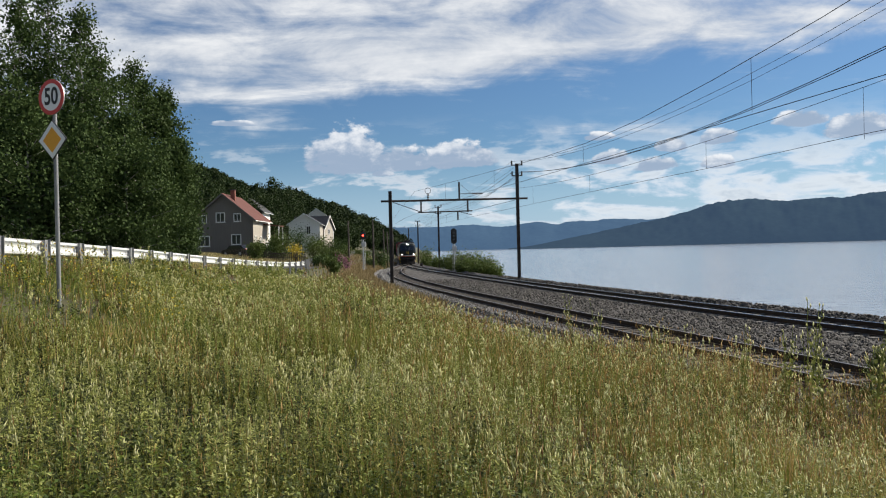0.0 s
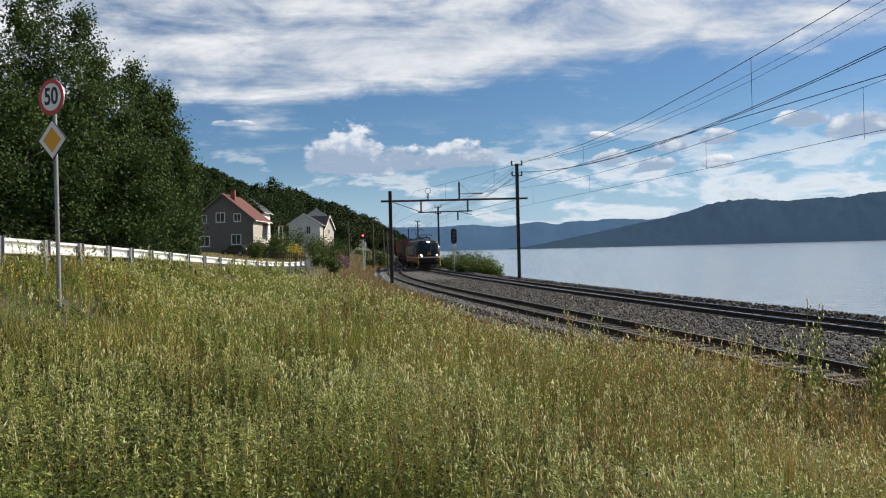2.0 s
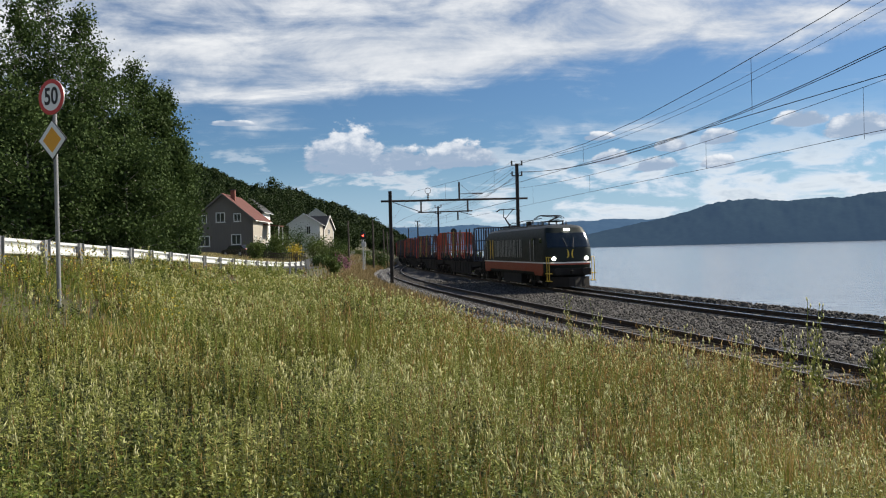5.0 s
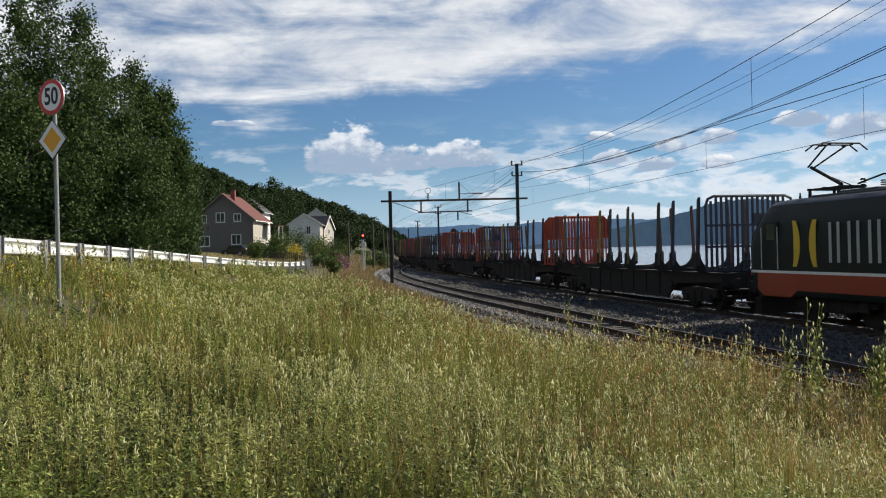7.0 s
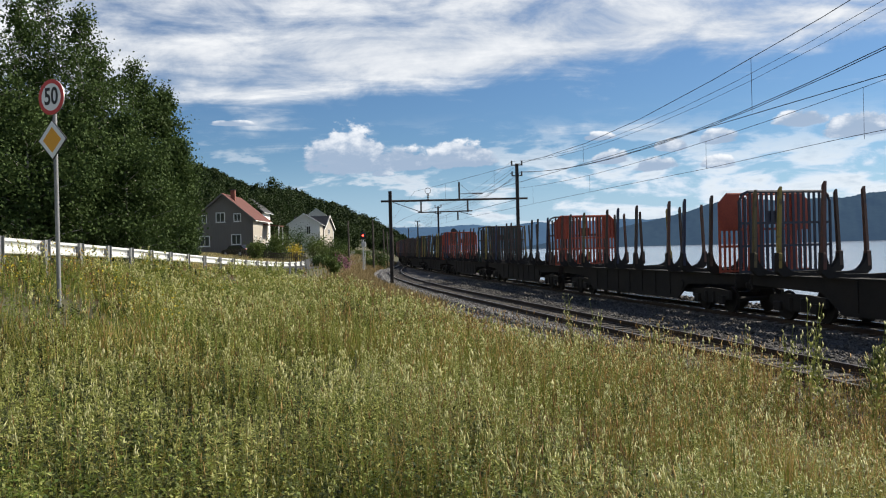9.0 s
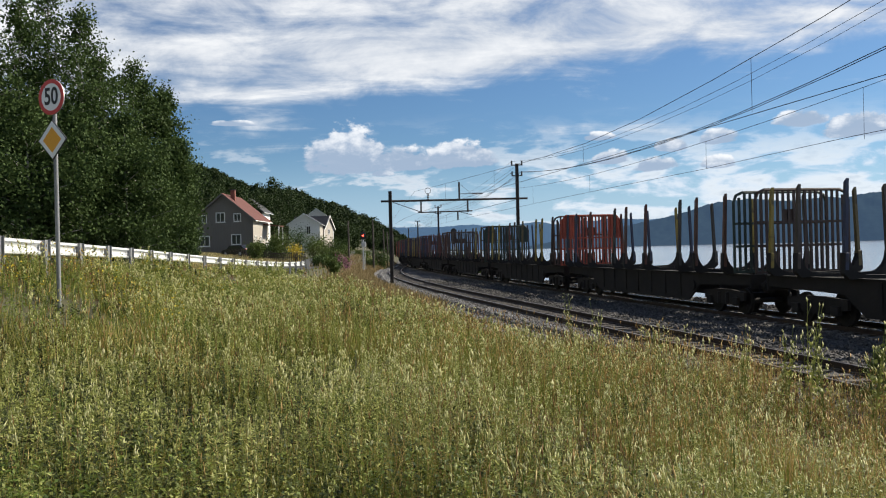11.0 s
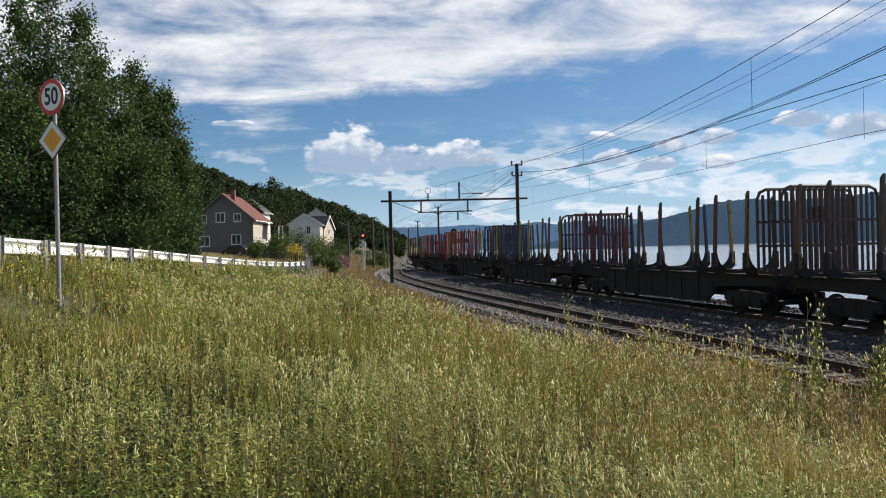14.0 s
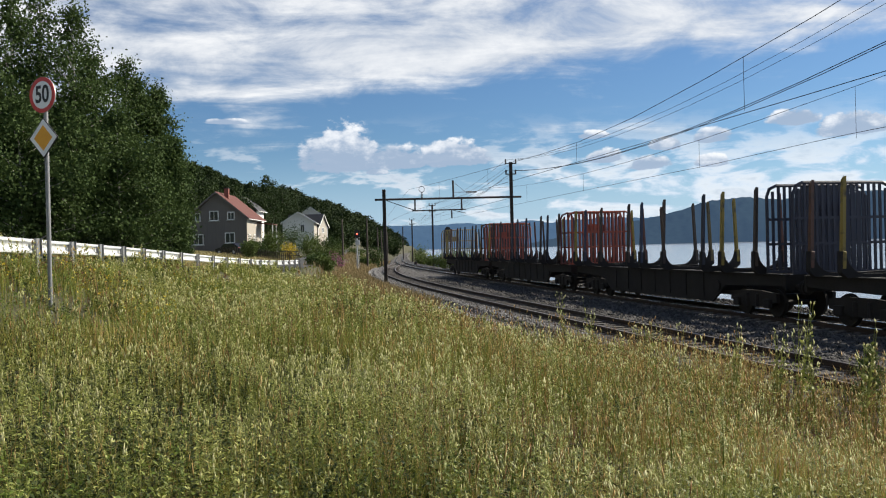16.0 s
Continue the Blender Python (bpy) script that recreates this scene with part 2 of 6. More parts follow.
M_BRICK = mat("red_brick", [(0.16, 0.055, 0.04), (0.25, 0.09, 0.065)], 5, 0.85, bump=0.4)
M_PANE = mat("window_glass", [(0.02, 0.025, 0.03), (0.035, 0.04, 0.045)], 1.0, 0.05, spec=0.9)
M_BARK = mat("pale_birch_bark", [(0.10, 0.09, 0.075), (0.30, 0.28, 0.25), (0.48, 0.46, 0.42)], 3.0, 0.85, bump=0.5, stretch=(1, 1, 0.4))
M_BARKD = mat("dark_bark", [(0.05, 0.04, 0.03), (0.10, 0.08, 0.06)], 3.0, 0.9, bump=0.5)
M_LEAF = mat("aspen_leaves", [(0.034, 0.058, 0.017), (0.052, 0.083, 0.024), (0.088, 0.128, 0.042)], 0.35, 0.7, spec=0.12, island=0.35, fine=0.45, trans=0.24)
M_LEAF2 = mat("shrub_leaves", [(0.05, 0.075, 0.016), (0.085, 0.12, 0.028), (0.13, 0.165, 0.045)], 0.35, 0.65, spec=0.2, island=0.5, fine=0.3, trans=0.3)
M_NEEDLE = mat("forest_canopy", [(0.012, 0.022, 0.008), (0.023, 0.037, 0.012), (0.046, 0.066, 0.019)], 0.02, 0.85, island=0.5, fine=0.3, trans=0.1, spec=0.15)
M_LEAFD = mat("dark_broadleaf_canopy", [(0.016, 0.030, 0.009), (0.030, 0.050, 0.015), (0.058, 0.084, 0.025)], 0.12, 0.7, island=0.5, fine=0.4, trans=0.2, spec=0.15)
M_CAR = mat("dark_car_paint", [(0.02, 0.02, 0.025), (0.03, 0.03, 0.035)], 1, 0.25)
# ---- mesh helpers ----
def part(name, bm, material, parent=None, label=""):
    me = bpy.data.meshes.new(name)
    if isinstance(bm, tuple):
        me.from_pydata(bm[0], [], bm[1])
    else:
        bm.to_mesh(me)
        bm.free()
    for m in (material if isinstance(material, (list, tuple)) else [material]):
        me.materials.append(m)
    ob = new(name, me)
    if parent is not None:
        ob.parent = parent
    if label:
        ob["label"] = label
    return ob


def empty(name, m, label, category, group="", kind=""):
    ob = new(name)
    ob.matrix_basis = m
    return tagged(ob, label, category, group, kind)


def smooth(ob, angle=40):
    me = ob.data
    me.polygons.foreach_set("use_smooth", [True] * len(me.polygons))
    me.set_sharp_from_angle(angle=radians(angle))
    return ob


def add_box(bm, c, s, rz=0.0, bevel=0.0, m=None):
    mat4 = Matrix.Translation(c) @ Matrix.Rotation(rz, 4, "Z") @ Matrix.Diagonal((*s, 1))
    if m is not None:
        mat4 = m @ mat4
    g = bmesh.ops.create_cube(bm, size=1, matrix=mat4)
    if bevel:
        es = list({e for v in g["verts"] for e in v.link_edges})
        bmesh.ops.bevel(bm, geom=es, offset=bevel, segments=2, affect="EDGES", profile=0.5)
    return g["verts"]


def box(c, s, rz=0.0, bevel=0.0):
    bm = bmesh.new()
    add_box(bm, c, s, rz, bevel)
    return bm


def add_tube(bm, pts, r, n=8, cap=True):
    """A tube along pts; r is one radius or one for each point."""
    pts = [Vector(p) for p in pts]
    rs = r if isinstance(r, (list, tuple)) else [r] * len(pts)
    rings = []
    for i, p in enumerate(pts):
        d = (pts[min(i + 1, len(pts) - 1)] - pts[max(i - 1, 0)]).normalized()
        u = d.cross(Vector((0, 0, 1)) if abs(d.z) < 0.95 else Vector((1, 0, 0))).normalized()
        w = d.cross(u)
        rings.append([bm.verts.new(p + float(rs[i]) * (u * math.cos(2 * math.pi * k / n) + w * math.sin(2 * math.pi * k / n))) for k in range(n)])
    for a, b in zip(rings, rings[1:]):
        for k in range(n):
            bm.faces.new((a[k], a[(k + 1) % n], b[(k + 1) % n], b[k]))
    if cap:
        bm.faces.new(rings[0][::-1])
        bm.faces.new(rings[-1])


def tube(pts, r, n=8):
    bm = bmesh.new()
    add_tube(bm, pts, r, n)
    bmesh.ops.recalc_face_normals(bm, faces=bm.faces[:])
    return bm


def add_prism(bm, poly, axis, a, b):
    """poly in the two other axes, drawn out along axis from a to b."""
    def v3(p, t):
        return {"x": (t, p[0], p[1]), "y": (p[0], t, p[1]), "z": (p[0], p[1], t)}[axis]
    lo = [bm.verts.new(v3(p, a)) for p in poly]
    hi = [bm.verts.new(v3(p, b)) for p in poly]
    n = len(poly)
    bm.faces.new(lo[::-1])
    bm.faces.new(hi)
    for k in range(n):
        bm.faces.new((lo[k], lo[(k + 1) % n], hi[(k + 1) % n], hi[k]))


def prism(poly, axis, a, b, bevel=0.0):
    bm = bmesh.new()
    add_prism(bm, poly, axis, a, b)
    bmesh.ops.recalc_face_normals(bm, faces=bm.faces[:])
    if bevel:
        bmesh.ops.bevel(bm, geom=bm.edges[:], offset=bevel, segments=2, affect="EDGES")
    return bm


def spline(pts):
    """A smooth y -> x curve through pts, sorted by y."""
    ys = np.array([p[0] for p in pts], float)
    xs = np.array([p[1] for p in pts], float)
    h = np.diff(ys)
    dl = np.diff(xs) / h
    n = len(ys)
    A = np.zeros((n, n))
    b = np.zeros(n)
    A[0, 0] = A[-1, -1] = 1
    A[0, 1] = A[-1, -2] = -1
    for i in range(1, n - 1):
        A[i, i - 1], A[i, i], A[i, i + 1] = h[i - 1], 2 * (h[i - 1] + h[i]), h[i]
        b[i] = 6 * (dl[i] - dl[i - 1])
    m = np.linalg.solve(A, b)

    def f(y):
        y = np.asarray(y, float)
        i = np.clip(np.searchsorted(ys, y) - 1, 0, n - 2)
        t = np.clip(y, ys[0], ys[-1]) - ys[i]
        c1 = dl[i] - h[i] * (2 * m[i] + m[i + 1]) / 6
        v = xs[i] + c1 * t + m[i] / 2 * t ** 2 + (m[i + 1] - m[i]) / (6 * h[i]) * t ** 3
        e0 = dl[0] - h[0] * (2 * m[0] + m[1]) / 6
        e1 = dl[-1] + h[-1] * (m[-2] + 2 * m[-1]) / 6
        return v + np.where(y < ys[0], (y - ys[0]) * e0, 0) + np.where(y > ys[-1], (y - ys[-1]) * e1, 0)
    return f


MAIN_X = spline([(13, 15.45), (20, 13.70), (25, 12.54), (30, 11.45), (40, 9.44), (50, 7.58), (60, 5.82), (80, 2.41), (100, -0.75), (118, -3.3), (150, -6.6), (200, -9.3), (300, -13.2), (460, -17.3), (700, -19.5), (1000, -21)])
SIDE_X = spline([(13, 8.3), (20, 6.98), (25, 5.98), (30, 4.94), (40, 2.85), (50, 0.82), (60, -1.03), (80, -4.03), (100, -5.9), (115, -6.55), (130, -6.75), (150, -6.9), (165, -7.4)])
EDGE_X = spline([(0, -5.6), (14.5, -7.8), (28, -9.9), (40, -10.5), (52, -10.6), (64, -10.9), (90, -11.4), (115, -12.4), (150, -14.5), (200, -17.5), (260, -19.5), (400, -22.5), (700, -27), (1000, -29)])
EDGE_Z = spline([(-60, 3.2), (0, 2.45), (14.5, 2.24), (28, 2.03), (40, 1.65), (52, 1.3), (80, 1.15), (115, 1.5), (150, 1.9), (220, 2.5), (500, 4.0)])
S_Y = np.linspace(470, -230, 2801)
S_X = MAIN_X(S_Y)
S_L = np.concatenate([[0], np.cumsum(np.hypot(np.diff(S_X), np.diff(S_Y)))])
S_0 = np.interp(-40, -S_Y, S_L)


def on_main(s, off=0.0):
    """Place on the main line s metres past the 40 m mark, towards the camera, and the unit heading."""
    q = S_0 + s
    x, y = np.interp(q, S_L, S_X), np.interp(q, S_L, S_Y)
    x2, y2 = np.interp(q + 0.5, S_L, S_X), np.interp(q + 0.5, S_L, S_Y)
    x1, y1 = np.interp(q - 0.5, S_L, S_X), np.interp(q - 0.5, S_L, S_Y)
    d = Vector((x2 - x1, y2 - y1, 0)).normalized()
    return Vector((x + d.y * off, y - d.x * off, 0)), d


def sstep(a, b, v):
    t = np.clip((v - a) / (b - a), 0, 1)
    return t * t * (3 - 2 * t)


def wave(x, y, k, seed=0.0):
    return (np.sin(x * k + seed) * np.cos(y * k * 1.13 + seed * 2.1) + 0.5 * np.sin(x * k * 2.3 + 1.7 * seed + y * k * 1.1) + 0.3 * np.sin(y * k * 4.1 - x * k * 3.2 + seed)) / 1.8


GRID = np.random.default_rng(2).uniform(0, 1, (256, 256))


def patches(x, y, size, seed=0):
    """Smooth uneven patches of about that size, 0 to 1."""
    u, v = np.asarray(x) / size + 31.7 + seed * 17.3, np.asarray(y) / size + 12.1 + seed * 9.1
    i, j = np.floor(u).astype(int), np.floor(v).astype(int)
    a, b = u - i, v - j
    a, b = a * a * (3 - 2 * a), b * b * (3 - 2 * b)
    g = lambda p, q: GRID[p % 256, q % 256]
    return (g(i, j) * (1 - a) + g(i + 1, j) * a) * (1 - b) + (g(i, j + 1) * (1 - a) + g(i + 1, j + 1) * a) * b


LAKE_Z = -5.0


def ground_z(x, y):
    """Height of the ground."""
    x, y = np.asarray(x, float), np.asarray(y, float)
    xe, ze = EDGE_X(y), EDGE_Z(y)
    xs = np.minimum(SIDE_X(np.minimum(y, 165)), MAIN_X(y)) - 2.3
    xm = MAIN_X(y) + 2.7
    u = np.clip((xs - x) / np.maximum(xs - xe, 0.5), 0, 1)
    meadow = -0.42 + (ze - 0.72 + 0.42) * u + 0.72 * sstep(0.86, 0.99, u) + 0.05 * wave(x, y, 0.9, 1.0) * sstep(0, 0.15, u)
    road = ze - 0.02
    bank = ze + 0.35 * sstep(0.0, 3.0, xe - 7.6 - x) + 0.10 * np.maximum(xe - 9.0 - x, 0) * sstep(10, 40, y)
    far = sstep(200, 300, y)
    foot = xe - 14.0 + 11.0 * far
    rise = (0.38 - 0.04 * far) * np.maximum(foot - x - 6 * (1 - far), 0) * sstep(110, 190, y) + 0.30 * np.maximum(foot - x - 16, 0) * (1 - sstep(110, 190, y))
    rise = 130 * (1 - np.exp(-rise / 130)) + 2.2 * wave(x, y, 0.045, 3.0) * sstep(10, 60, foot - x)
    left = np.where(x > xe - 7.6, road, bank + rise)
    z = np.where(x < xe, left, np.where(x < xs, meadow, -0.42))
    fall = np.maximum(x - xm, 0)
    z = np.where(x > xm, np.maximum(-0.42 - fall * 0.62, -14) + 0.12 * wave(x, y, 1.1, 5.0) * sstep(0, 1.5, fall), z)
    # the hill ends and the shore turns away beyond it
    end = sstep(900, 1500, y)
    return z * (1 - end) + (-14) * end
# ---- ground, lake, far hills ----
def grid_mesh(xs, ys, zf):
    X, Y = np.meshgrid(xs, ys)
    Z = zf(X, Y)
    V = np.stack([X, Y, Z], -1).reshape(-1, 3)
    nx, ny = len(xs), len(ys)
    i = np.arange(nx * ny).reshape(ny, nx)
    Fq = np.stack([i[:-1, :-1], i[:-1, 1:], i[1:, 1:], i[1:, :-1]], -1).reshape(-1, 4)
    return V.tolist(), Fq.tolist()


def build_ground():
    xs = np.unique(np.concatenate([np.linspace(-1400, -120, 60), np.linspace(-120, -30, 60), np.arange(-30, 40, 0.5), np.linspace(40, 90, 12)]))
    ys = np.unique(np.concatenate([np.linspace(-260, -10, 40), np.arange(-10, 80, 0.6), np.arange(80, 240, 2.0), np.linspace(240, 1600, 90)]))
    g = part("ground", grid_mesh(xs, ys, ground_z), [M_GROUND, M_HILLSOIL])
    smooth(g, 180)
    tagged(g, "rough meadow bank sloping to the railway and lake", "ground", kind="structure")
    mi = [1 if p.center.x < EDGE_X(p.center.y) - 12 else 0 for p in g.data.polygons]
    g.data.polygons.foreach_set("material_index", mi)


def water_mat():
    m = bpy.data.materials.new("lake_water")
    m.use_nodes = True
    nt = m.node_tree
    b = nt.nodes["Principled BSDF"]
    b.inputs["Base Color"].default_value = (0.31, 0.335, 0.37, 1)
    b.inputs["Roughness"].default_value = 0.16
    b.inputs["IOR"].default_value = 1.333
    co = node(nt, "ShaderNodeTexCoord").outputs["Object"]
    n1 = noise_tex(nt, node(nt, "ShaderNodeMapping", ins={0: co, 3: (0.5, 1, 1)}).outputs[0], 0.7, 4)
    n2 = noise_tex(nt, co, 0.05, 3)
    h = mth(nt, "ADD", n1, mth(nt, "MULTIPLY", n2, 2.0))
    bn = node(nt, "ShaderNodeBump", ins={"Strength": 0.55, "Distance": 0.25, "Height": h})
    nt.links.new(bn.outputs[0], b.inputs["Normal"])
    return m


def build_lake():
    bm = bmesh.new()
    vs = [bm.verts.new(p) for p in ((-700, -400, LAKE_Z), (4800, -400, LAKE_Z), (4800, 4700, LAKE_Z), (-1200, 4700, LAKE_Z), (-1200, 900, LAKE_Z))]
    bm.faces.new(vs)
    tagged(part("water", bm, water_mat()), "calm pale blue lake", "lake", kind="structure")


def far_mat(name, col, haze_glow, power):
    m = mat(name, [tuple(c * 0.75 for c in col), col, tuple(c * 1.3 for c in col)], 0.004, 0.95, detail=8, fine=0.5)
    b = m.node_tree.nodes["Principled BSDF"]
    # haze in the air, added as a faint blue glow of the hills
    b.inputs["Emission Color"].default_value = (*haze_glow, 1)
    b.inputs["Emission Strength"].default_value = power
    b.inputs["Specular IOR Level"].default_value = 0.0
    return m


def far_range(name, dist, crest, label, material, depth=500.0, jag=0.02):
    """A range of far hills: crest is a list of bearing (x over y) and height (z over y)."""
    f = spline(crest)
    a0, a1 = crest[0][0], crest[-1][0]
    n, rows = 620, 22
    us = np.linspace(a0, a1, n)
    t = np.linspace(0, 1, rows)[:, None]
    d = dist + depth * t
    top = np.maximum(f(us) * (dist + depth) - LAKE_Z, 0)[None, :]
    ridge = patches(us[None, :] * 46 + t * 1.3, t * 5, 1.0, 3) - 0.5
    gully = patches(us[None, :] * 150 + t * 2.0, t * 9, 1.0, 7) - 0.5
    trees = patches(us * 420, us * 0, 1.0, 9)[None, :] - 0.5
    shape = np.sin(t * math.pi / 2) ** 0.85 * (1 + (0.15 * ridge + 0.07 * gully) * (1 - t) ** 0.8 + jag * trees * t + jag * 1.6 * gully * t)
    Z = LAKE_Z - 2 + top * shape + 2 * t
    V = np.stack([us[None, :] * d, d + 0 * us[None, :], Z], -1).reshape(-1, 3)
    i = np.arange(n * rows).reshape(rows, n)
    Fq = np.stack([i[:-1, :-1], i[:-1, 1:], i[1:, 1:], i[1:, :-1]], -1).reshape(-1, 4)
    ob = part(name, (V.tolist(), Fq.tolist()), material)
    smooth(ob, 180)
    return tagged(ob, label, "hills", kind="structure")


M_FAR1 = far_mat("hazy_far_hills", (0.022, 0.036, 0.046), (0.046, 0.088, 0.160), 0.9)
M_FAR2 = far_mat("hazy_wooded_shore", (0.018, 0.029, 0.028), (0.025, 0.045, 0.086), 0.9)
build_ground()
build_lake()
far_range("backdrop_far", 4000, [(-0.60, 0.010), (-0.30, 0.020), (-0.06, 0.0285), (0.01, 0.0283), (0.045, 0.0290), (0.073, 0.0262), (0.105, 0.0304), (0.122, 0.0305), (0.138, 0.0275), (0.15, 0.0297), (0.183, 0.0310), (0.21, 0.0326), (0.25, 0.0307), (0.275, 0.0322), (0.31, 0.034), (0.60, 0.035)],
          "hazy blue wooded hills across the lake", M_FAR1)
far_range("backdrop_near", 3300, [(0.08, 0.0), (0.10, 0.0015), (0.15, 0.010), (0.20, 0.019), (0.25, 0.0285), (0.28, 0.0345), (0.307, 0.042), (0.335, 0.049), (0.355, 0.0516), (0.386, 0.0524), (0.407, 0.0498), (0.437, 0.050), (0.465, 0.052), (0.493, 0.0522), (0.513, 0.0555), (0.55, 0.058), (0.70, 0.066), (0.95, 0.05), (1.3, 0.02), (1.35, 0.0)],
          "dark forested ridge in blue haze rising across the lake", M_FAR2, 600)


# ---- railway ----
def offset_line(fx, y0, y1, step, off):
    ys = np.arange(y0, y1 + 1e-6, step)
    xs = fx(ys)
    dx = np.gradient(xs, ys)
    n = np.hypot(1, dx)
    return xs + off / n, ys - off * dx / n


def sweep(fx, y0, y1, step, off, profile, close=True):
    """profile: (across, up) points drawn along the curve."""
    V, Fq = [], []
    m = len(profile)
    cols = [offset_line(fx, y0, y1, step, off + p[0]) for p in profile]
    k = len(cols[0][0])
    for i in range(k):
        for j, p in enumerate(profile):
            V.append((cols[j][0][i], cols[j][1][i], p[1]))
    for i in range(k - 1):
        for j in range(m if close else m - 1):
            a, b = i * m + j, i * m + (j + 1) % m
            Fq.append((a, b, b + m, a + m))
    return V, Fq


RAIL = [(-0.075, -0.17), (-0.075, -0.155), (-0.012, -0.14), (-0.012, -0.045), (-0.036, -0.036), (-0.036, -0.006), (-0.028, 0.0), (0.028, 0.0), (0.036, -0.006), (0.036, -0.036), (0.012, -0.045), (0.012, -0.14), (0.075, -0.155), (0.075, -0.17)]


def build_track(name, fx, y0, y1, label, head):
    tr = empty(name, Matrix(), label, "railway track", kind="structure")
    for off in (-0.75, 0.75):
        r = part("rail", sweep(fx, y0, y1, 1.0, off, RAIL), [M_RAIL, head], tr, "steel rail with a worn bright head")
        mi = [1 if (p.index % len(RAIL)) in (5, 6, 7) else 0 for p in r.data.polygons]
        r.data.polygons.foreach_set("material_index", mi)
    return tr


def build_bed():
    # one ballast bed under both lines, rough on top
    ys = np.concatenate([np.arange(-40, 10, 2.0), np.arange(10, 70, 0.22), np.arange(70, 165, 0.6), np.arange(165, 460, 3.0)])
    V, Fq = [], []
    nx = 64
    rng = np.random.default_rng(4)
    for y in ys:
        x0 = float(min(SIDE_X(min(y, 165)), MAIN_X(y))) - 2.6
        x1 = float(MAIN_X(y)) + 3.1
        u = np.linspace(0, 1, nx)
        x = x0 + (x1 - x0) * u
        e = np.minimum(x - x0, x1 - x)
        z = -0.235 + 0.035 * rng.standard_normal(nx) - 0.55 * (1 - sstep(0, 0.9, e)) + 0.24 * np.exp(-((x - (x1 - 1.05)) / 0.42) ** 2)
        V += [(a, y + 0.08 * rng.standard_normal(), c) for a, c in zip(x, z)]
    for i in range(len(ys) - 1):
        for k in range(nx - 1):
            a = i * nx + k
            Fq.append((a, a + 1, a + nx + 1, a + nx))
    tagged(part("ballast_bed", (V, Fq), M_GRAVEL), "grey crushed stone ballast bed", "ballast", kind="structure")


main_track = build_track("main_track", MAIN_X, -220, 460, "main railway line with polished rails on ballast", M_RAILTOP)
side_track = build_track("side_track", SIDE_X, -60, 150, "rusty siding track with dull rails on ballast", M_RAILDULL)
build_bed()


def build_road():
    ys = np.concatenate([np.arange(-80, 120, 2.0), np.arange(120, 235, 5.0)])
    V, Fq = [], []
    for y in ys:
        xe, ze = float(EDGE_X(y)), float(EDGE_Z(y))
        V += [(xe - 0.5, y, ze + 0.02), (xe - 3.8, y, ze + 0.06), (xe - 7.2, y, ze + 0.02)]
    for i in range(len(ys) - 1):
        for k in range(2):
            a = i * 3 + k
            Fq.append((a, a + 3, a + 4, a + 1))
    tagged(part("road", (V, Fq), M_ASPHALT), "grey asphalt road beside the meadow", "road", kind="structure")


build_road()
# ---- train ----
TRAIN_V, TRAIN_S = 19.41, -105.9      # speed, place of the nose at 0 s
CAR = 18.95
WHEEL_R, LOCO_R = 0.46, 0.625


def const_mat(name, cols, rough=0.6):
    """Weathered paint, one of several colours for each piece."""
    m = bpy.data.materials.new(name)
    m.use_nodes = True
    nt = m.node_tree
    b = nt.nodes["Principled BSDF"]
    r = node(nt, "ShaderNodeObjectInfo").outputs["Random"]
    n = node(nt, "ShaderNodeValToRGB", ins={0: r})
    n.color_ramp.interpolation = "CONSTANT"
    el = n.color_ramp.elements
    while len(el) < len(cols):
        el.new(0.5)
    for i, (e, c) in enumerate(zip(el, cols)):
        e.position, e.color = i / len(cols), (*c, 1)
    co = node(nt, "ShaderNodeTexCoord").outputs["Object"]
    n1 = noise_tex(nt, co, 2.2, 6, 0.65)
    c = mixc(nt, maprange(nt, n1, 0.48, 0.66, 0, 0.8), n.outputs[0], (0.035, 0.026, 0.02))
    nt.links.new(c, b.inputs["Base Color"])
    b.inputs["Roughness"].default_value = rough
    bn = node(nt, "ShaderNodeBump", ins={"Strength": 0.2, "Distance": 0.01, "Height": noise_tex(nt, co, 30, 3)})
    nt.links.new(bn.outputs[0], b.inputs["Normal"])
    return m


M_STAKE = const_mat("scuffed_stake_paint", [(0.05, 0.028, 0.02), (0.26, 0.19, 0.035), (0.03, 0.032, 0.05), (0.10, 0.045, 0.03), (0.04, 0.036, 0.03), (0.12, 0.09, 0.035), (0.025, 0.035, 0.075), (0.06, 0.045, 0.035), (0.10, 0.035, 0.025)])
GRILLE = {"orange": mat("orange_grille_paint", [(0.22, 0.036, 0.020), (0.33, 0.055, 0.027), (0.39, 0.085, 0.038)], 1.5, 0.6, bump=0.1),
          "navy": mat("navy_grille_paint", [(0.018, 0.02, 0.035), (0.03, 0.035, 0.06)], 1.5, 0.6, bump=0.1),
          "dark": mat("dark_brown_grille_paint", [(0.034, 0.024, 0.021), (0.075, 0.045, 0.036)], 1.5, 0.7, bump=0.1),
          "green": mat("dark_green_grille_paint", [(0.014, 0.03, 0.026), (0.024, 0.045, 0.036)], 1.5, 0.6, bump=0.1),
          "red": mat("faded_red_grille_paint", [(0.22, 0.05, 0.03), (0.38, 0.085, 0.05)], 1.5, 0.65, bump=0.1),
          "rust": mat("dull_maroon_grille_paint", [(0.075, 0.024, 0.022), (0.14, 0.04, 0.034)], 1.5, 0.7, bump=0.1),
          "tan": mat("faded_tan_grille_paint", [(0.26, 0.19, 0.10), (0.40, 0.32, 0.19)], 1.5, 0.7, bump=0.1)}


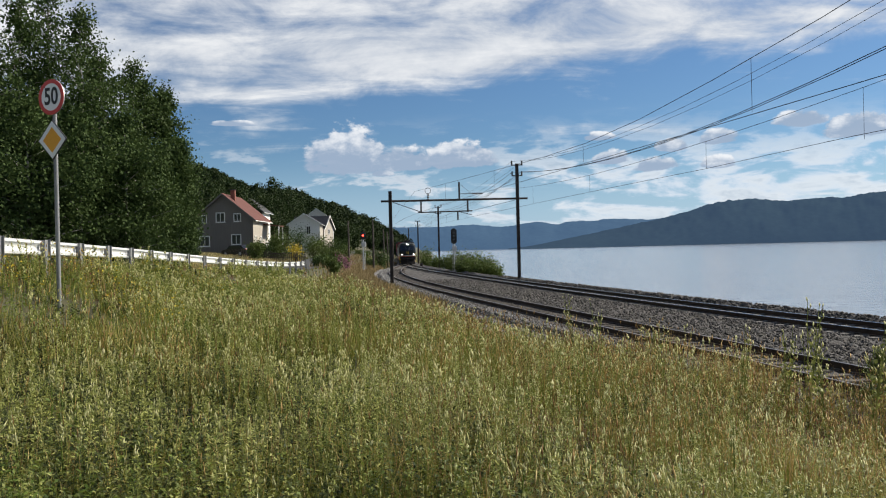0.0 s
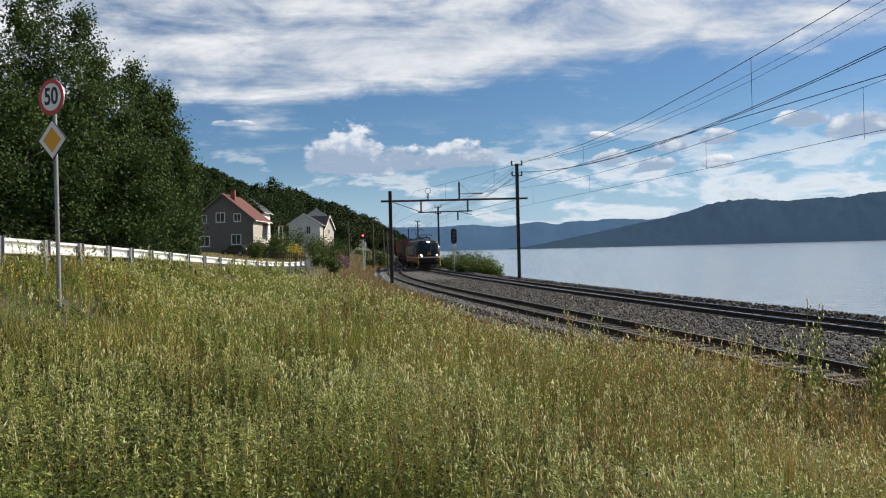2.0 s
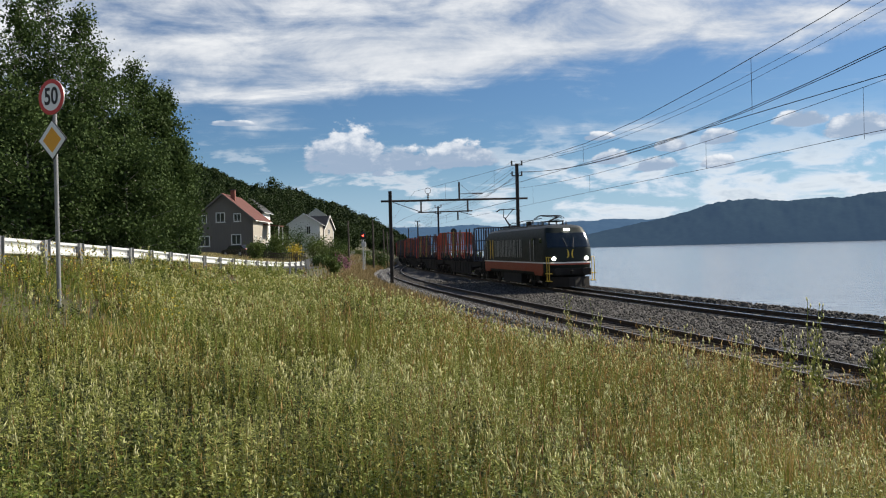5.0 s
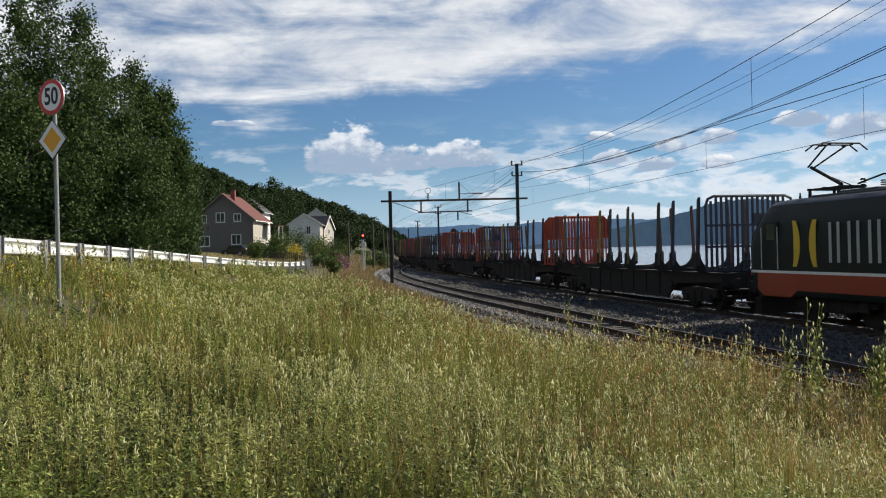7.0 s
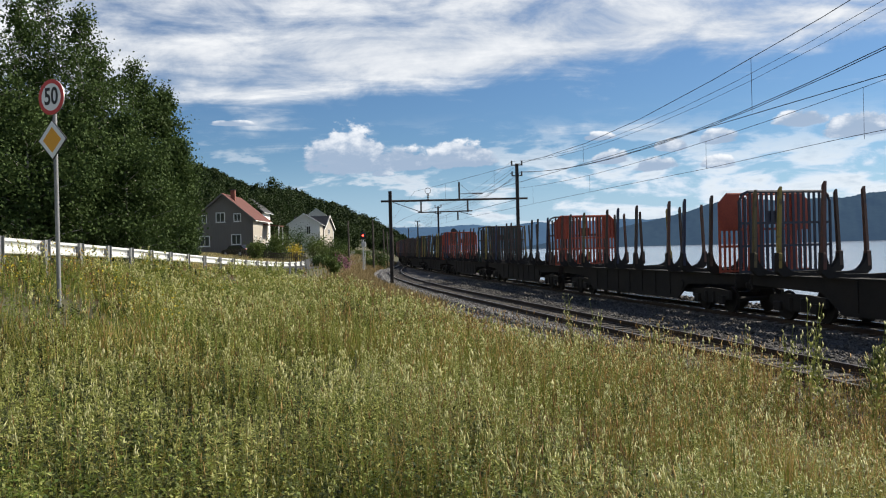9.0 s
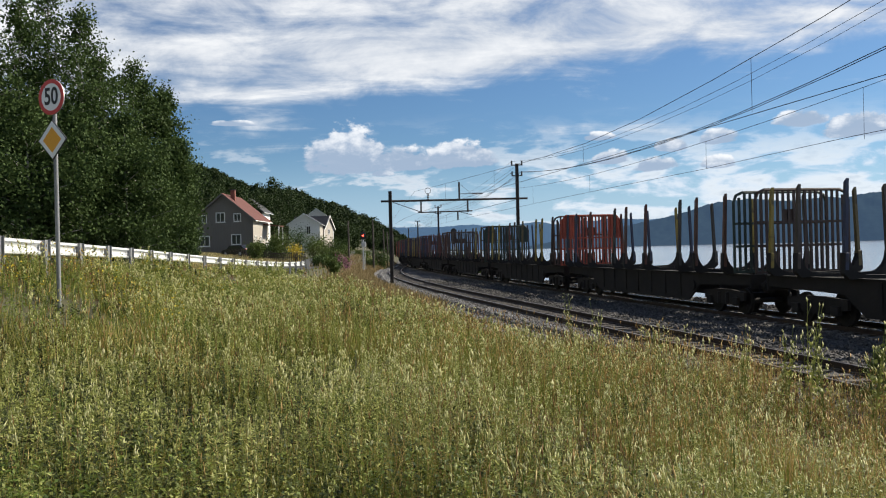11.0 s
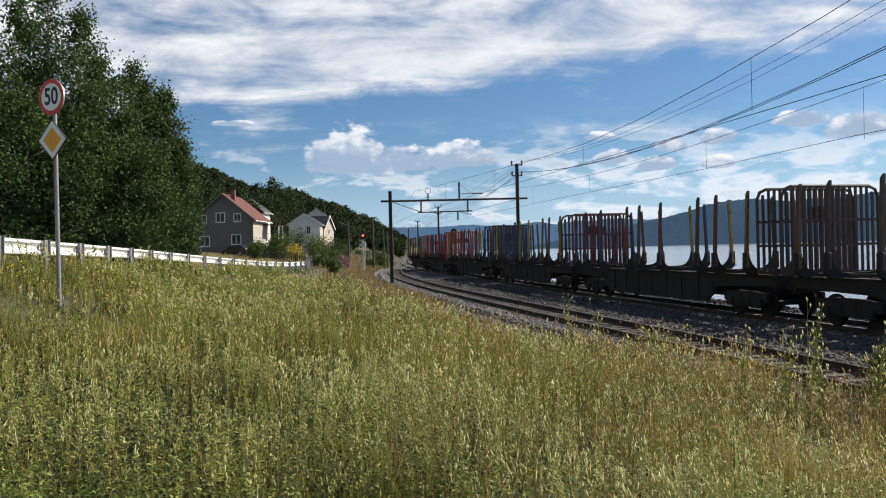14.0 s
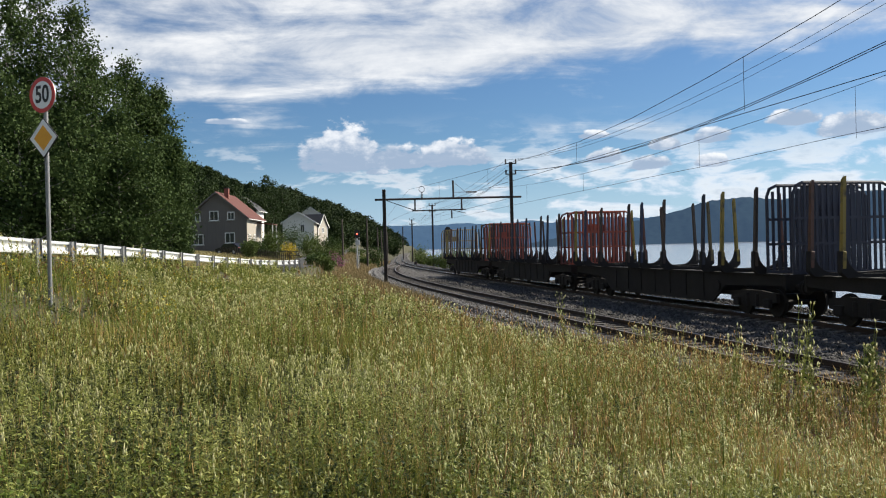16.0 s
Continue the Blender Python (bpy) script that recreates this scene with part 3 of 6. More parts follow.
def plan_ring(w, xf, n=14, r=0.62):
    """Outline of the cab end in plan: from one side round the nose to the other."""
    pts = []
    for k in range(n + 1):
        a = -math.pi / 2 + math.pi * k / n
        c, s = math.cos(a), math.sin(a)
        pts.append((xf - 1.0 + 1.0 * abs(c) ** 0.55, w * math.copysign(abs(s) ** 0.42, s)))
    return pts


def loft(levels, front=None):
    """levels: (z, half width, nose). The whole shell, or with front=(a, b) a part of the nose outline."""
    bm = bmesh.new()
    rows = []
    for z, w, xf in levels:
        p = plan_ring(w, xf)
        if front:
            pts = p[front[0]:front[1] + 1]
        else:
            pts = p + [(-x, y) for x, y in reversed(p)]
        rows.append([bm.verts.new((x, y, z)) for x, y in pts])
    n = len(rows[0])
    for a, b in zip(rows, rows[1:]):
        for k in range(n if not front else n - 1):
            bm.faces.new((a[k], a[(k + 1) % n], b[(k + 1) % n], b[k]))
    if not front:
        bm.faces.new(rows[-1])
        bm.faces.new(rows[0][::-1])
    bmesh.ops.recalc_face_normals(bm, faces=bm.faces[:])
    return bm


def wheelset(parent, x, r, y=0.75):
    bm = bmesh.new()
    for s in (-1, 1):
        add_tube(bm, [(0, s * (y - 0.02), 0), (0, s * (y + 0.06), 0)], r, 24)
        add_tube(bm, [(0, s * (y - 0.06), 0), (0, s * (y - 0.03), 0)], r + 0.03, 24)
        for k in range(4):
            a = k * math.pi / 2
            add_box(bm, (math.cos(a) * r * 0.55, s * (y + 0.065), math.sin(a) * r * 0.55), (0.12, 0.02, 0.12), bevel=0.004)
    add_tube(bm, [(0, -y - 0.2, 0), (0, y + 0.2, 0)], 0.09, 10)
    ws = part("wheelset", bm, M_UNDER, parent, "grimy steel wheelset")
    ws.location = (x, 0, r)
    return ws


ROLLING = []


def bogie(parent, x, base, r, side_z, side_h):
    bg = empty("bogie", Matrix.Translation((x, 0, 0)), "", "")
    bg.parent = parent
    bm = bmesh.new()
    for s in (-1, 1):
        poly = [(-base / 2 - 0.45, side_z - 0.05), (-base / 2 - 0.45, side_z + side_h * 0.6), (-0.5, side_z + side_h * 0.75), (0.5, side_z + side_h * 0.75), (base / 2 + 0.45, side_z + side_h * 0.6), (base / 2 + 0.45, side_z - 0.05),
                (base / 2, side_z - 0.1), (0.45, side_z - side_h * 0.55), (-0.45, side_z - side_h * 0.55), (-base / 2, side_z - 0.1)]
        add_prism(bm, poly, "y", s * 0.98, s * 1.10)
        for e in (-1, 1):
            add_box(bm, (e * base / 2, s * 1.13, r), (0.34, 0.14, 0.30), bevel=0.03)
            add_tube(bm, [(e * 0.28, s * 1.08, side_z - 0.22), (e * 0.28, s * 1.08, side_z + 0.2)], 0.09, 10)
    add_box(bm, (0, 0, side_z), (0.5, 2.0, 0.28), bevel=0.03)
    bmesh.ops.recalc_face_normals(bm, faces=bm.faces[:])
    part("bogie_frame", bm, M_UNDER, bg)
    for e in (-1, 1):
        ROLLING.append((wheelset(bg, e * base / 2, r), r))
    return bg


def buffers(parent, x, z=1.05):
    for sx in (-1, 1):
        for sy in (-1, 1):
            bm = bmesh.new()
            add_tube(bm, [(sx * (x - 0.05), sy * 0.875, z), (sx * (x + 0.36), sy * 0.875, z)], 0.10, 12)
            add_tube(bm, [(sx * (x + 0.36), sy * 0.875, z), (sx * (x + 0.43), sy * 0.875, z)], [0.23, 0.21], 16)
            bmesh.ops.recalc_face_normals(bm, faces=bm.faces[:])
            part("buffer", bm, M_UNDER, parent)


def pantograph(parent, x, raised):
    pg = empty("pantograph", Matrix.Translation((x, 0, 0)), "", "")
    pg.parent = parent
    bm = bmesh.new()
    for s in (-1, 1):
        add_box(bm, (0, s * 0.45, 4.18), (1.5, 0.06, 0.06))
        for e in (-0.65, 0.65):
            add_tube(bm, [(e, s * 0.45, 3.93), (e, s * 0.45, 4.16)], [0.06, 0.045], 8)
    for e in (-0.7, 0.0, 0.7):
        add_box(bm, (e, 0, 4.19), (0.08, 0.96, 0.07))
    part("base_frame", bm, M_UNDER, pg)
    if raised:
        hinge, knee, head = (0.25, 4.28), (-1.15, 4.95), (0.05, 5.52)
    else:
        hinge, knee, head = (-0.6, 4.26), (1.05, 4.42), (-0.75, 4.56)
    part("lower_arm", tube([(hinge[0], 0, hinge[1]), (knee[0], 0, knee[1])], 0.055, 8), M_UNDER, pg)
    bm = bmesh.new()
    for s in (-1, 1):
        add_tube(bm, [(knee[0], s * 0.12, knee[1]), (head[0], s * 0.36, head[1])], 0.028, 8)
    add_tube(bm, [(hinge[0] + 0.35, 0.05, hinge[1] - 0.05), (knee[0] + 0.12, 0.05, knee[1] - 0.12)], 0.018, 6)
    part("upper_arm", bm, M_UNDER, pg)
    bm = bmesh.new()
    for e in (-0.22, 0.22):
        add_tube(bm, [(head[0] + e, -0.95, head[1] - 0.16), (head[0] + e, -0.66, head[1] + 0.04), (head[0] + e, 0.66, head[1] + 0.04), (head[0] + e, 0.95, head[1] - 0.16)], 0.026, 6)
    for s in (-0.4, 0.4):
        add_tube(bm, [(head[0] - 0.24, s, head[1]), (head[0] + 0.24, s, head[1])], 0.024, 6)
    part("contact_head", bm, M_UNDER, pg)


def build_loco():
    lo = empty("locomotive", Matrix(), "dark grey-green electric locomotive with an orange skirt stripe", "locomotive")
    smooth(part("nose_skirt", loft([(0.84, 1.42, 8.40), (0.95, 1.48, 8.48), (1.545, 1.485, 8.645)]), M_LOCO, lo), 35)
    for s in (-1, 1):
        part("skirt", prism([(-7.9, 1.545), (-7.9, 1.0), (-7.6, 0.80), (-6.2, 0.80), (-5.9, 1.02), (5.9, 1.02), (6.2, 0.80), (7.6, 0.80), (7.9, 1.0), (7.9, 1.545)], "y", s * 1.42, s * 1.5, 0.012), M_ORANGE, lo, "orange lower body band")
    for e in (-1, 1):
        part("nose_band", prism([(e * y, x) for y, x in ((-1.25, 1.45), (-1.25, 1.54), (1.25, 1.54), (1.25, 1.45))], "x", e * 8.56, e * 8.655, 0.01), M_ORANGE, lo, "orange nose band")
    smooth(part("stripe", loft([(1.545, 1.505, 8.67), (1.63, 1.505, 8.68)]), M_WHITE, lo, "thin white stripe"), 35)
    smooth(part("body", loft([(1.63, 1.5, 8.68), (2.35, 1.495, 8.70), (2.5, 1.49, 8.66), (3.0, 1.45, 8.42), (3.42, 1.38, 8.12), (3.72, 1.26, 7.86)]), M_LOCO, lo), 35)
    smooth(part("roof", loft([(3.72, 1.255, 7.86), (3.84, 1.10, 7.70), (3.92, 0.72, 7.35)]), M_ROOF, lo, "grey rounded roof"), 35)
    part("roof_deck", box((0, 0, 3.93), (12.2, 1.5, 0.10), bevel=0.03), M_ROOF, lo)
    for x in (-4.2, -0.9, 2.6):
        part("roof_hatch", box((x, 0, 4.0), (1.6, 1.3, 0.10), bevel=0.03), M_ROOF, lo)
    for sx in (-1, 1):
        w = part("windscreen", loft([(2.52, 1.50, 8.668), (3.0, 1.462, 8.435), (3.40, 1.40, 8.15)], (3, 11)), M_GLASS, lo, "dark raked windscreen")
        smooth(w, 60)
        wps = [part("wiper", tube([(8.70, y, 2.50), (8.56, y * 1.4, 2.8), (8.40, y * 2.0, 3.1)], 0.014, 5), M_BLACK, lo) for y in (-0.18, 0.18)]
        for s in (-1, 1):
            hl = part("headlight", tube([(8.52, s * 1.02, 1.84), (8.72, s * 1.02, 1.84)], 0.11, 14), M_LAMP if sx > 0 else M_GLASS, lo, "round white headlight")
            up = part("headlight", tube([(7.90, s * 0.10, 3.60), (8.14, s * 0.10, 3.60)], 0.075, 12), M_LAMP if sx > 0 else M_GLASS, lo, "small white roof headlight")
            part("logo_arc", arc_logo(s, 8.715), M_GOLD, lo, "yellow curved stripe") if sx > 0 else None
            st = part("cab_step", step_mesh(s), M_GOLD if sx > 0 else M_UNDER, lo, "shunter's step and handrail")
            if sx < 0:
                for o in (hl, up, st):
                    o.rotation_euler = (0, 0, math.pi)
        pl = part("snow_plough", prism([(8.35, -1.3), (8.95, -0.2), (8.95, 0.2), (8.35, 1.3), (8.15, 1.2), (8.15, -1.2)], "z", 0.14, 0.72), M_UNDER, lo)
        cp = part("coupling_hook", box((8.95, 0, 1.02), (0.4, 0.16, 0.22), bevel=0.04), M_UNDER, lo)
        hb = part("head_beam", box((8.42, 0, 1.03), (0.34, 2.7, 0.42), bevel=0.04), M_UNDER, lo)
        ad = part("aerial", tube([(7.3, 0.25, 3.9), (7.3, 0.25, 4.14)], [0.05, 0.02], 8), M_UNDER, lo)
        if sx < 0:
            for o in (w, *wps, pl, cp, hb, ad):
                o.rotation_euler = (0, 0, math.pi)
    for s in (-1, 1):
        for e in (-1, 1):
            dx = e * (5.82 if e * s < 0 else 7.15)
            part("cab_door", box((dx, s * 1.497, 2.42), (0.72, 0.03, 1.55), bevel=0.01), M_LOCO, lo)
            part("door_window", box((dx, s * 1.508, 2.86), (0.42, 0.02, 0.5), bevel=0.008), M_GLASS, lo, "dark door window")
            if e * s < 0:
                part("side_window", box((e * 7.35, s * 1.44, 2.82), (0.62, 0.05, 0.55), bevel=0.01), M_GLASS, lo, "dark cab side window")
            for d in (-0.42, 0.42):
                part("grab_rail", tube([(dx + d, s * 1.56, 1.68), (dx + d, s * 1.56, 3.02)], 0.018, 6), M_GALV, lo, "pale grab rail")
        # the wordmark: plain upright bars
        for k in range(10):
            x0 = -4.50 + k * 0.785
            for d in (0.0,) if k == 8 else (-0.17, 0.17):
                part("wordmark_bar", box((s * -1 * (x0 + 0.3 + d), s * 1.501, 2.50), (0.115, 0.012, 1.18), bevel=0.004), M_LETTER, lo, "plain light grey bar")
        for q in (-1, 1):
            bm = bmesh.new()
            ring_o = [(q * 0.16 + q * 0.36 * (1 - math.cos(a)) - q * 0.02, 2.48 + 0.95 * math.sin(a)) for a in np.linspace(-0.85, 0.85, 11)]
            ring_i = [(x + q * (0.20 * math.cos((z - 2.48) / 0.95 * 1.3)), z) for x, z in ring_o]
            poly = [(s * -1 * (-5.50 + x * 1.5), z) for x, z in ring_o + ring_i[::-1]]
            add_prism(bm, poly, "y", s * 1.495, s * 1.507)
            bmesh.ops.recalc_face_normals(bm, faces=bm.faces[:])
            part("logo_arc", bm, M_GOLD, lo, "yellow curved stripe")
        for x in (-3.6, 0.2, 3.4):
            part("body_seam", box((x, s * 1.499, 2.5), (0.02, 0.006, 1.7)), M_BLACK, lo)
        part("side_tank", box((0, s * 1.1, 0.55), (5.0, 0.55, 0.78), bevel=0.05), M_UNDER, lo)
        part("underframe_box", box((2.2 * s, s * 1.12, 0.62), (0.7, 0.4, 0.45), bevel=0.03), M_UNDER, lo)
    pantograph(lo, -5.9, True)
    pantograph(lo, 5.4, False)
    bm = bmesh.new()
    add_tube(bm, [(-4.6, -0.3, 4.22), (-3.6, -0.3, 4.42), (-2.6, -0.3, 4.36), (-0.5, -0.3, 4.44), (1.5, -0.3, 4.40), (3.9, -0.3, 4.46)], 0.028, 6)
    part("roof_busbar", bm, M_UNDER, lo)
    for k, x in enumerate((-4.4, -3.6, -2.9, -1.6, -0.4, 0.5, 1.9, 3.2, 3.9)):
        bm = bmesh.new()
        h = 0.30 + 0.12 * (k % 3 == 0)
        for j in range(5):
            add_tube(bm, [(x, -0.3, 3.98 + j * h / 5), (x, -0.3, 3.98 + (j + 0.6) * h / 5)], [0.10, 0.05], 8)
        part("insulator", bm, M_UNDER, lo, "dark ribbed roof insulator")
    part("breaker", box((0.9, -0.3, 4.16), (0.35, 0.3, 0.4), bevel=0.04), M_UNDER, lo)
    part("main_frame", box((0, 0, 0.86), (16.2, 2.3, 0.30), bevel=0.03), M_UNDER, lo)
    for e in (-1, 1):
        bogie(lo, e * 4.75, 2.6, LOCO_R, 0.66, 0.5)
    buffers(lo, 8.55)
    return lo


def arc_logo(q, x):
    bm = bmesh.new()
    po = [(q * 0.07 + q * 0.20 * (1 - math.cos(a)), 2.12 + 0.30 * math.sin(a)) for a in np.linspace(-1.0, 1.0, 9)]
    pi = [(y + q * 0.09 * math.cos((z - 2.12) / 0.30 * 1.2), z) for y, z in po]
    add_prism(bm, po + pi[::-1], "x", x - 0.03, x)
    bmesh.ops.recalc_face_normals(bm, faces=bm.faces[:])
    return bm


def step_mesh(s):
    bm = bmesh.new()
    for x in (8.5, 8.95):
        add_tube(bm, [(x, s * 1.42, 0.5), (x, s * 1.42, 1.5), (x - 0.1, s * 1.42, 1.95)], 0.025, 6)
    for z in (0.5, 0.95):
        add_box(bm, (8.72, s * 1.38, z), (0.55, 0.28, 0.04))
    add_tube(bm, [(8.45, s * 1.45, 1.95), (8.95, s * 1.3, 1.92)], 0.02, 6)
    return bm


def grille_mesh(style):
    """An end wall of upright bars in a frame, seen along x; z from the deck up."""
    bm = bmesh.new()
    W, H, z0 = 1.78, 4.27, 1.50
    if style == "round":
        ring = [(-W, z0), (-W, H - 0.34), (-W + 0.10, H - 0.10), (-W + 0.34, H), (W - 0.34, H), (W - 0.10, H - 0.10), (W, H - 0.34), (W, z0)]
    else:
        ring = [(-W, z0), (-W, H - 0.32), (-W + 0.30, H), (W - 0.30, H), (W, H - 0.32), (W, z0)]
    add_tube(bm, [(0, y, z) for y, z in ring], 0.055, 6)
    for z in (z0 + 0.05, 2.42, 3.20 if style == "round" else 3.02):
        add_box(bm, (0, 0, z), (0.05, 2 * W, 0.08))
    n = 17 if style == "round" else 19
    for k in range(1, n):
        y = -W + 2 * W * k / n
        top = H if abs(y) < W - 0.3 else H - 0.18
        add_box(bm, (0, y, (z0 + top) / 2), (0.035, 0.092 if style == "round" else 0.078, top - z0))
    if style == "cut":
        # sheeted upper corners
        for s in (-1, 1):
            add_prism(bm, [(s * W, 3.02), (s * W, H - 0.32), (s * (W - 0.30), H), (s * (W - 0.74), H), (s * (W - 0.74), 3.02)], "x", 0.03, 0.05)
    else:
        # a small number board carried between the bars
        add_box(bm, (0.04, 0.42, 3.42), (0.02, 0.62, 0.40))
    bmesh.ops.recalc_face_normals(bm, faces=bm.faces[:])
    return bm


BUNKS = [6.45 * k + d for k in (-1, 0, 1) for d in (-1.85, -0.55, 1.50)]


def build_wagon_base():
    w = empty("timber_wagon", Matrix(), "empty flat timber wagon with stakes and end grilles", "wagon", "wagons of the train")
    belly = [(-9.0, 1.10), (-9.0, 1.42), (9.0, 1.42), (9.0, 1.10), (5.5, 0.98), (4.6, 0.36), (-4.6, 0.36), (-5.5, 0.98)]
    for s in (-1, 1):
        part("side_sill", prism(belly, "y", s * 1.20, s * 1.28), M_UNDER, w, "deep grimy side sill")
        part("top_flange", box((0, s * 1.22, 1.44), (18.0, 0.24, 0.04)), M_UNDER, w)
        for x in np.linspace(-4.0, 4.0, 7):
            part("sill_rib", box((x, s * 1.295, 0.93), (0.06, 0.05, 0.90)), M_UNDER, w)
        part("brake_wheel", tube([(s * -5.0, s * 1.28, 0.95), (s * -5.0, s * 1.34, 0.95)], 0.2, 14), M_UNDER, w)
    bm = bmesh.new()
    add_box(bm, (0, 0, 1.18), (17.6, 0.5, 0.42))
    for x in np.linspace(-8.6, 8.6, 13):
        add_box(bm, (x, 0, 1.30), (0.18, 2.4, 0.22))
    add_box(bm, (0, 0, 0.85), (6.5, 1.7, 0.4))
    part("centre_frame", bm, M_UNDER, w)
    for e in (-1, 1):
        part("headstock", box((e * 9.0, 0, 1.2), (0.12, 2.6, 0.5), bevel=0.02), M_UNDER, w)
        bogie(w, e * 6.9, 1.8, WHEEL_R, 0.55, 0.42)
        part("coupling_hook", box((e * 9.2, 0, 1.02), (0.5, 0.14, 0.2), bevel=0.04), M_UNDER, w)
    buffers(w, 9.04)
    # bunks: a curved trough across the wagon with a stake at each end
    fil = [(1.00 + 0.58 * math.sin(a), 1.56 + 0.62 * (1 - math.cos(a))) for a in np.linspace(0, math.pi / 2, 8)]
    half = [(0, 1.44), (0, 1.54)] + fil + [(1.73, 2.20), (1.75, 1.60), (1.56, 1.44)]
    bunk_me = stake_me = None
    for b in BUNKS:
        if bunk_me is None:
            bm = bmesh.new()
            for s in (-1, 1):
                add_prism(bm, [(s * y, z) for y, z in half], "x", -0.09, 0.09)
            bmesh.ops.recalc_face_normals(bm, faces=bm.faces[:])
            o = part("bunk", bm, M_UNDER, w, "black curved bunk")
            bunk_me = o.data
        else:
            o = new("bunk", bunk_me)
            o.parent = w
            o["label"] = "black curved bunk"
        o.location = (b, 0, 0)
        for s in (-1, 1):
            if stake_me is None:
                bm = bmesh.new()
                # a tapered upright with a slanting top
                poly = [(-0.07, 1.60), (-0.052, 4.18), (0.052, 4.30), (0.07, 1.60)]
                add_prism(bm, poly, "y", -0.05, 0.05)
                add_box(bm, (0, 0, 1.95), (0.19, 0.13, 0.5), bevel=0.02)
                bmesh.ops.recalc_face_normals(bm, faces=bm.faces[:])
                o = part("stake", bm, M_STAKE, w, "scuffed painted stake")
                stake_me = o.data
            else:
                o = new("stake", stake_me)
                o.parent = w
                o["label"] = "scuffed painted stake"
            o.matrix_basis = Matrix.Translation((b, s * 1.66, 1.6)) @ Matrix.Rotation(s * radians(2.4), 4, "X") @ Matrix.Translation((0, 0, -1.6))
    return w


# grilles at the front and the rear of each wagon
ENDS = [("round", "navy", "cut", "orange"), ("cut", "orange", "round", "navy"), ("cut", "orange", "cut", "orange"), ("round", "dark", "round", "dark"),
        ("round", "green", "cut", "orange"), ("round", "dark", "cut", "green"), ("round", "dark", "round", "dark"), ("round", "dark", "round", "rust"),
        ("round", "navy", "round", "navy"), ("round", "navy", "round", "red"), ("round", "rust", "round", "red"), ("round", "dark", "round", "tan")]
loco = build_loco()
base = build_wagon_base()
wagons = []
GM = {}
for k, (sf, cf, sr, cr) in enumerate(ENDS):
    w = base if k == 0 else copy_thing(base, Matrix())
    wagons.append(w)
for w, (sf, cf, sr, cr) in zip(wagons, ENDS):
    for e, st, c in ((1, sf, cf), (-1, sr, cr)):
        if (st, c) not in GM:
            o = part("end_grille", grille_mesh(st), GRILLE[c], w)
            GM[(st, c)] = o.data
        else:
            o = new("end_grille", GM[(st, c)])
            o.parent = w
        o["label"] = {"orange": "orange", "navy": "navy blue", "dark": "dark brown", "green": "dark green", "red": "faded red", "rust": "dull maroon", "tan": "faded tan"}[c] + " barred end grille"
        o.matrix_basis = Matrix.Translation((e * 8.87, 0, 0)) @ Matrix.Rotation(0 if e > 0 else math.pi, 4, "Z")
# ---- overhead line, signals, barrier and signs ----
def mesh_np(name, V, Fq, material, parent=None, label=""):
    """V: n x 3, Fq: m x k faces, from arrays."""
    me = bpy.data.meshes.new(name)
    V = np.asarray(V, np.float32)
    groups = Fq if isinstance(Fq, list) else [Fq]
    me.vertices.add(len(V))
    me.vertices.foreach_set("co", V.ravel())
    loops = np.concatenate([g.ravel() for g in groups]).astype(np.int32)
    sizes = np.concatenate([np.full(len(g), g.shape[1]) for g in groups]).astype(np.int32)
    me.loops.add(len(loops))
    me.loops.foreach_set("vertex_index", loops)
    me.polygons.add(len(sizes))
    starts = np.concatenate([[0], np.cumsum(sizes)[:-1]]).astype(np.int32)
    me.polygons.foreach_set("loop_start", starts)
    me.update(calc_edges=True)
    me.materials.append(material)
    ob = new(name, me)
    if parent is not None:
        ob.parent = parent
    if label:
        ob["label"] = label
    return ob


def mast(x, y, z0, h, label, r=0.15, caps=True):
    m = empty("catenary_mast", Matrix.Translation((x, y, 0)), label, "mast", "masts along the railway")
    bm = bmesh.new()
    for s in (-1, 1):
        add_box(bm, (s * (r - 0.04), 0, (z0 + h) / 2), (0.05, r * 1.5, h - z0), bevel=0.012)
    add_box(bm, (0, 0, (z0 + h) / 2), (r * 1.5, r * 0.6, h - z0))
    part("column", bm, M_MAST, m)
    part("footing", box((0, 0, z0 + 0.1), (0.7, 0.7, 0.5), bevel=0.05), M_SLEEPER, m, "concrete footing")
    if caps:
        for zz, wd in ((h - 0.12, 0.42), (h - 1.0, 0.40)):
            part("crossarm", box((0, 0, zz), (2 * wd + 0.1, 0.08, 0.08)), M_MAST, m)
            for s in (-1, 1):
                bm = bmesh.new()
                for j in range(4):
                    add_tube(bm, [(s * wd, 0, zz + 0.05 + j * 0.08), (s * wd, 0, zz + 0.12 + j * 0.08)], [0.085, 0.05], 8)
                part("insulator", bm, M_BLACK, m, "dark ribbed insulator")
    return m


LM = (-4.15, 66.0)
RM = (6.30, 68.3)
mast(LM[0], LM[1], -0.4, 7.35, "plain dark steel portal mast beside the siding", caps=False)
mast(RM[0], RM[1], -0.5, 9.55, "tall dark steel portal mast with insulators")
mast(-0.55, 115.0, -0.5, 8.6, "dark steel catenary mast beside the main line", 0.14)
mast(-4.9, 163.0, -0.5, 8.3, "distant dark steel catenary mast", 0.14)
mast(-8.9, 215.0, -0.5, 8.3, "distant dark steel catenary mast", 0.14, False)


def along(u, z, dy=0.0):
    """A point on the portal, u from mast to mast."""
    return (LM[0] + (RM[0] - LM[0]) * u, LM[1] + (RM[1] - LM[1]) * u + dy, z)


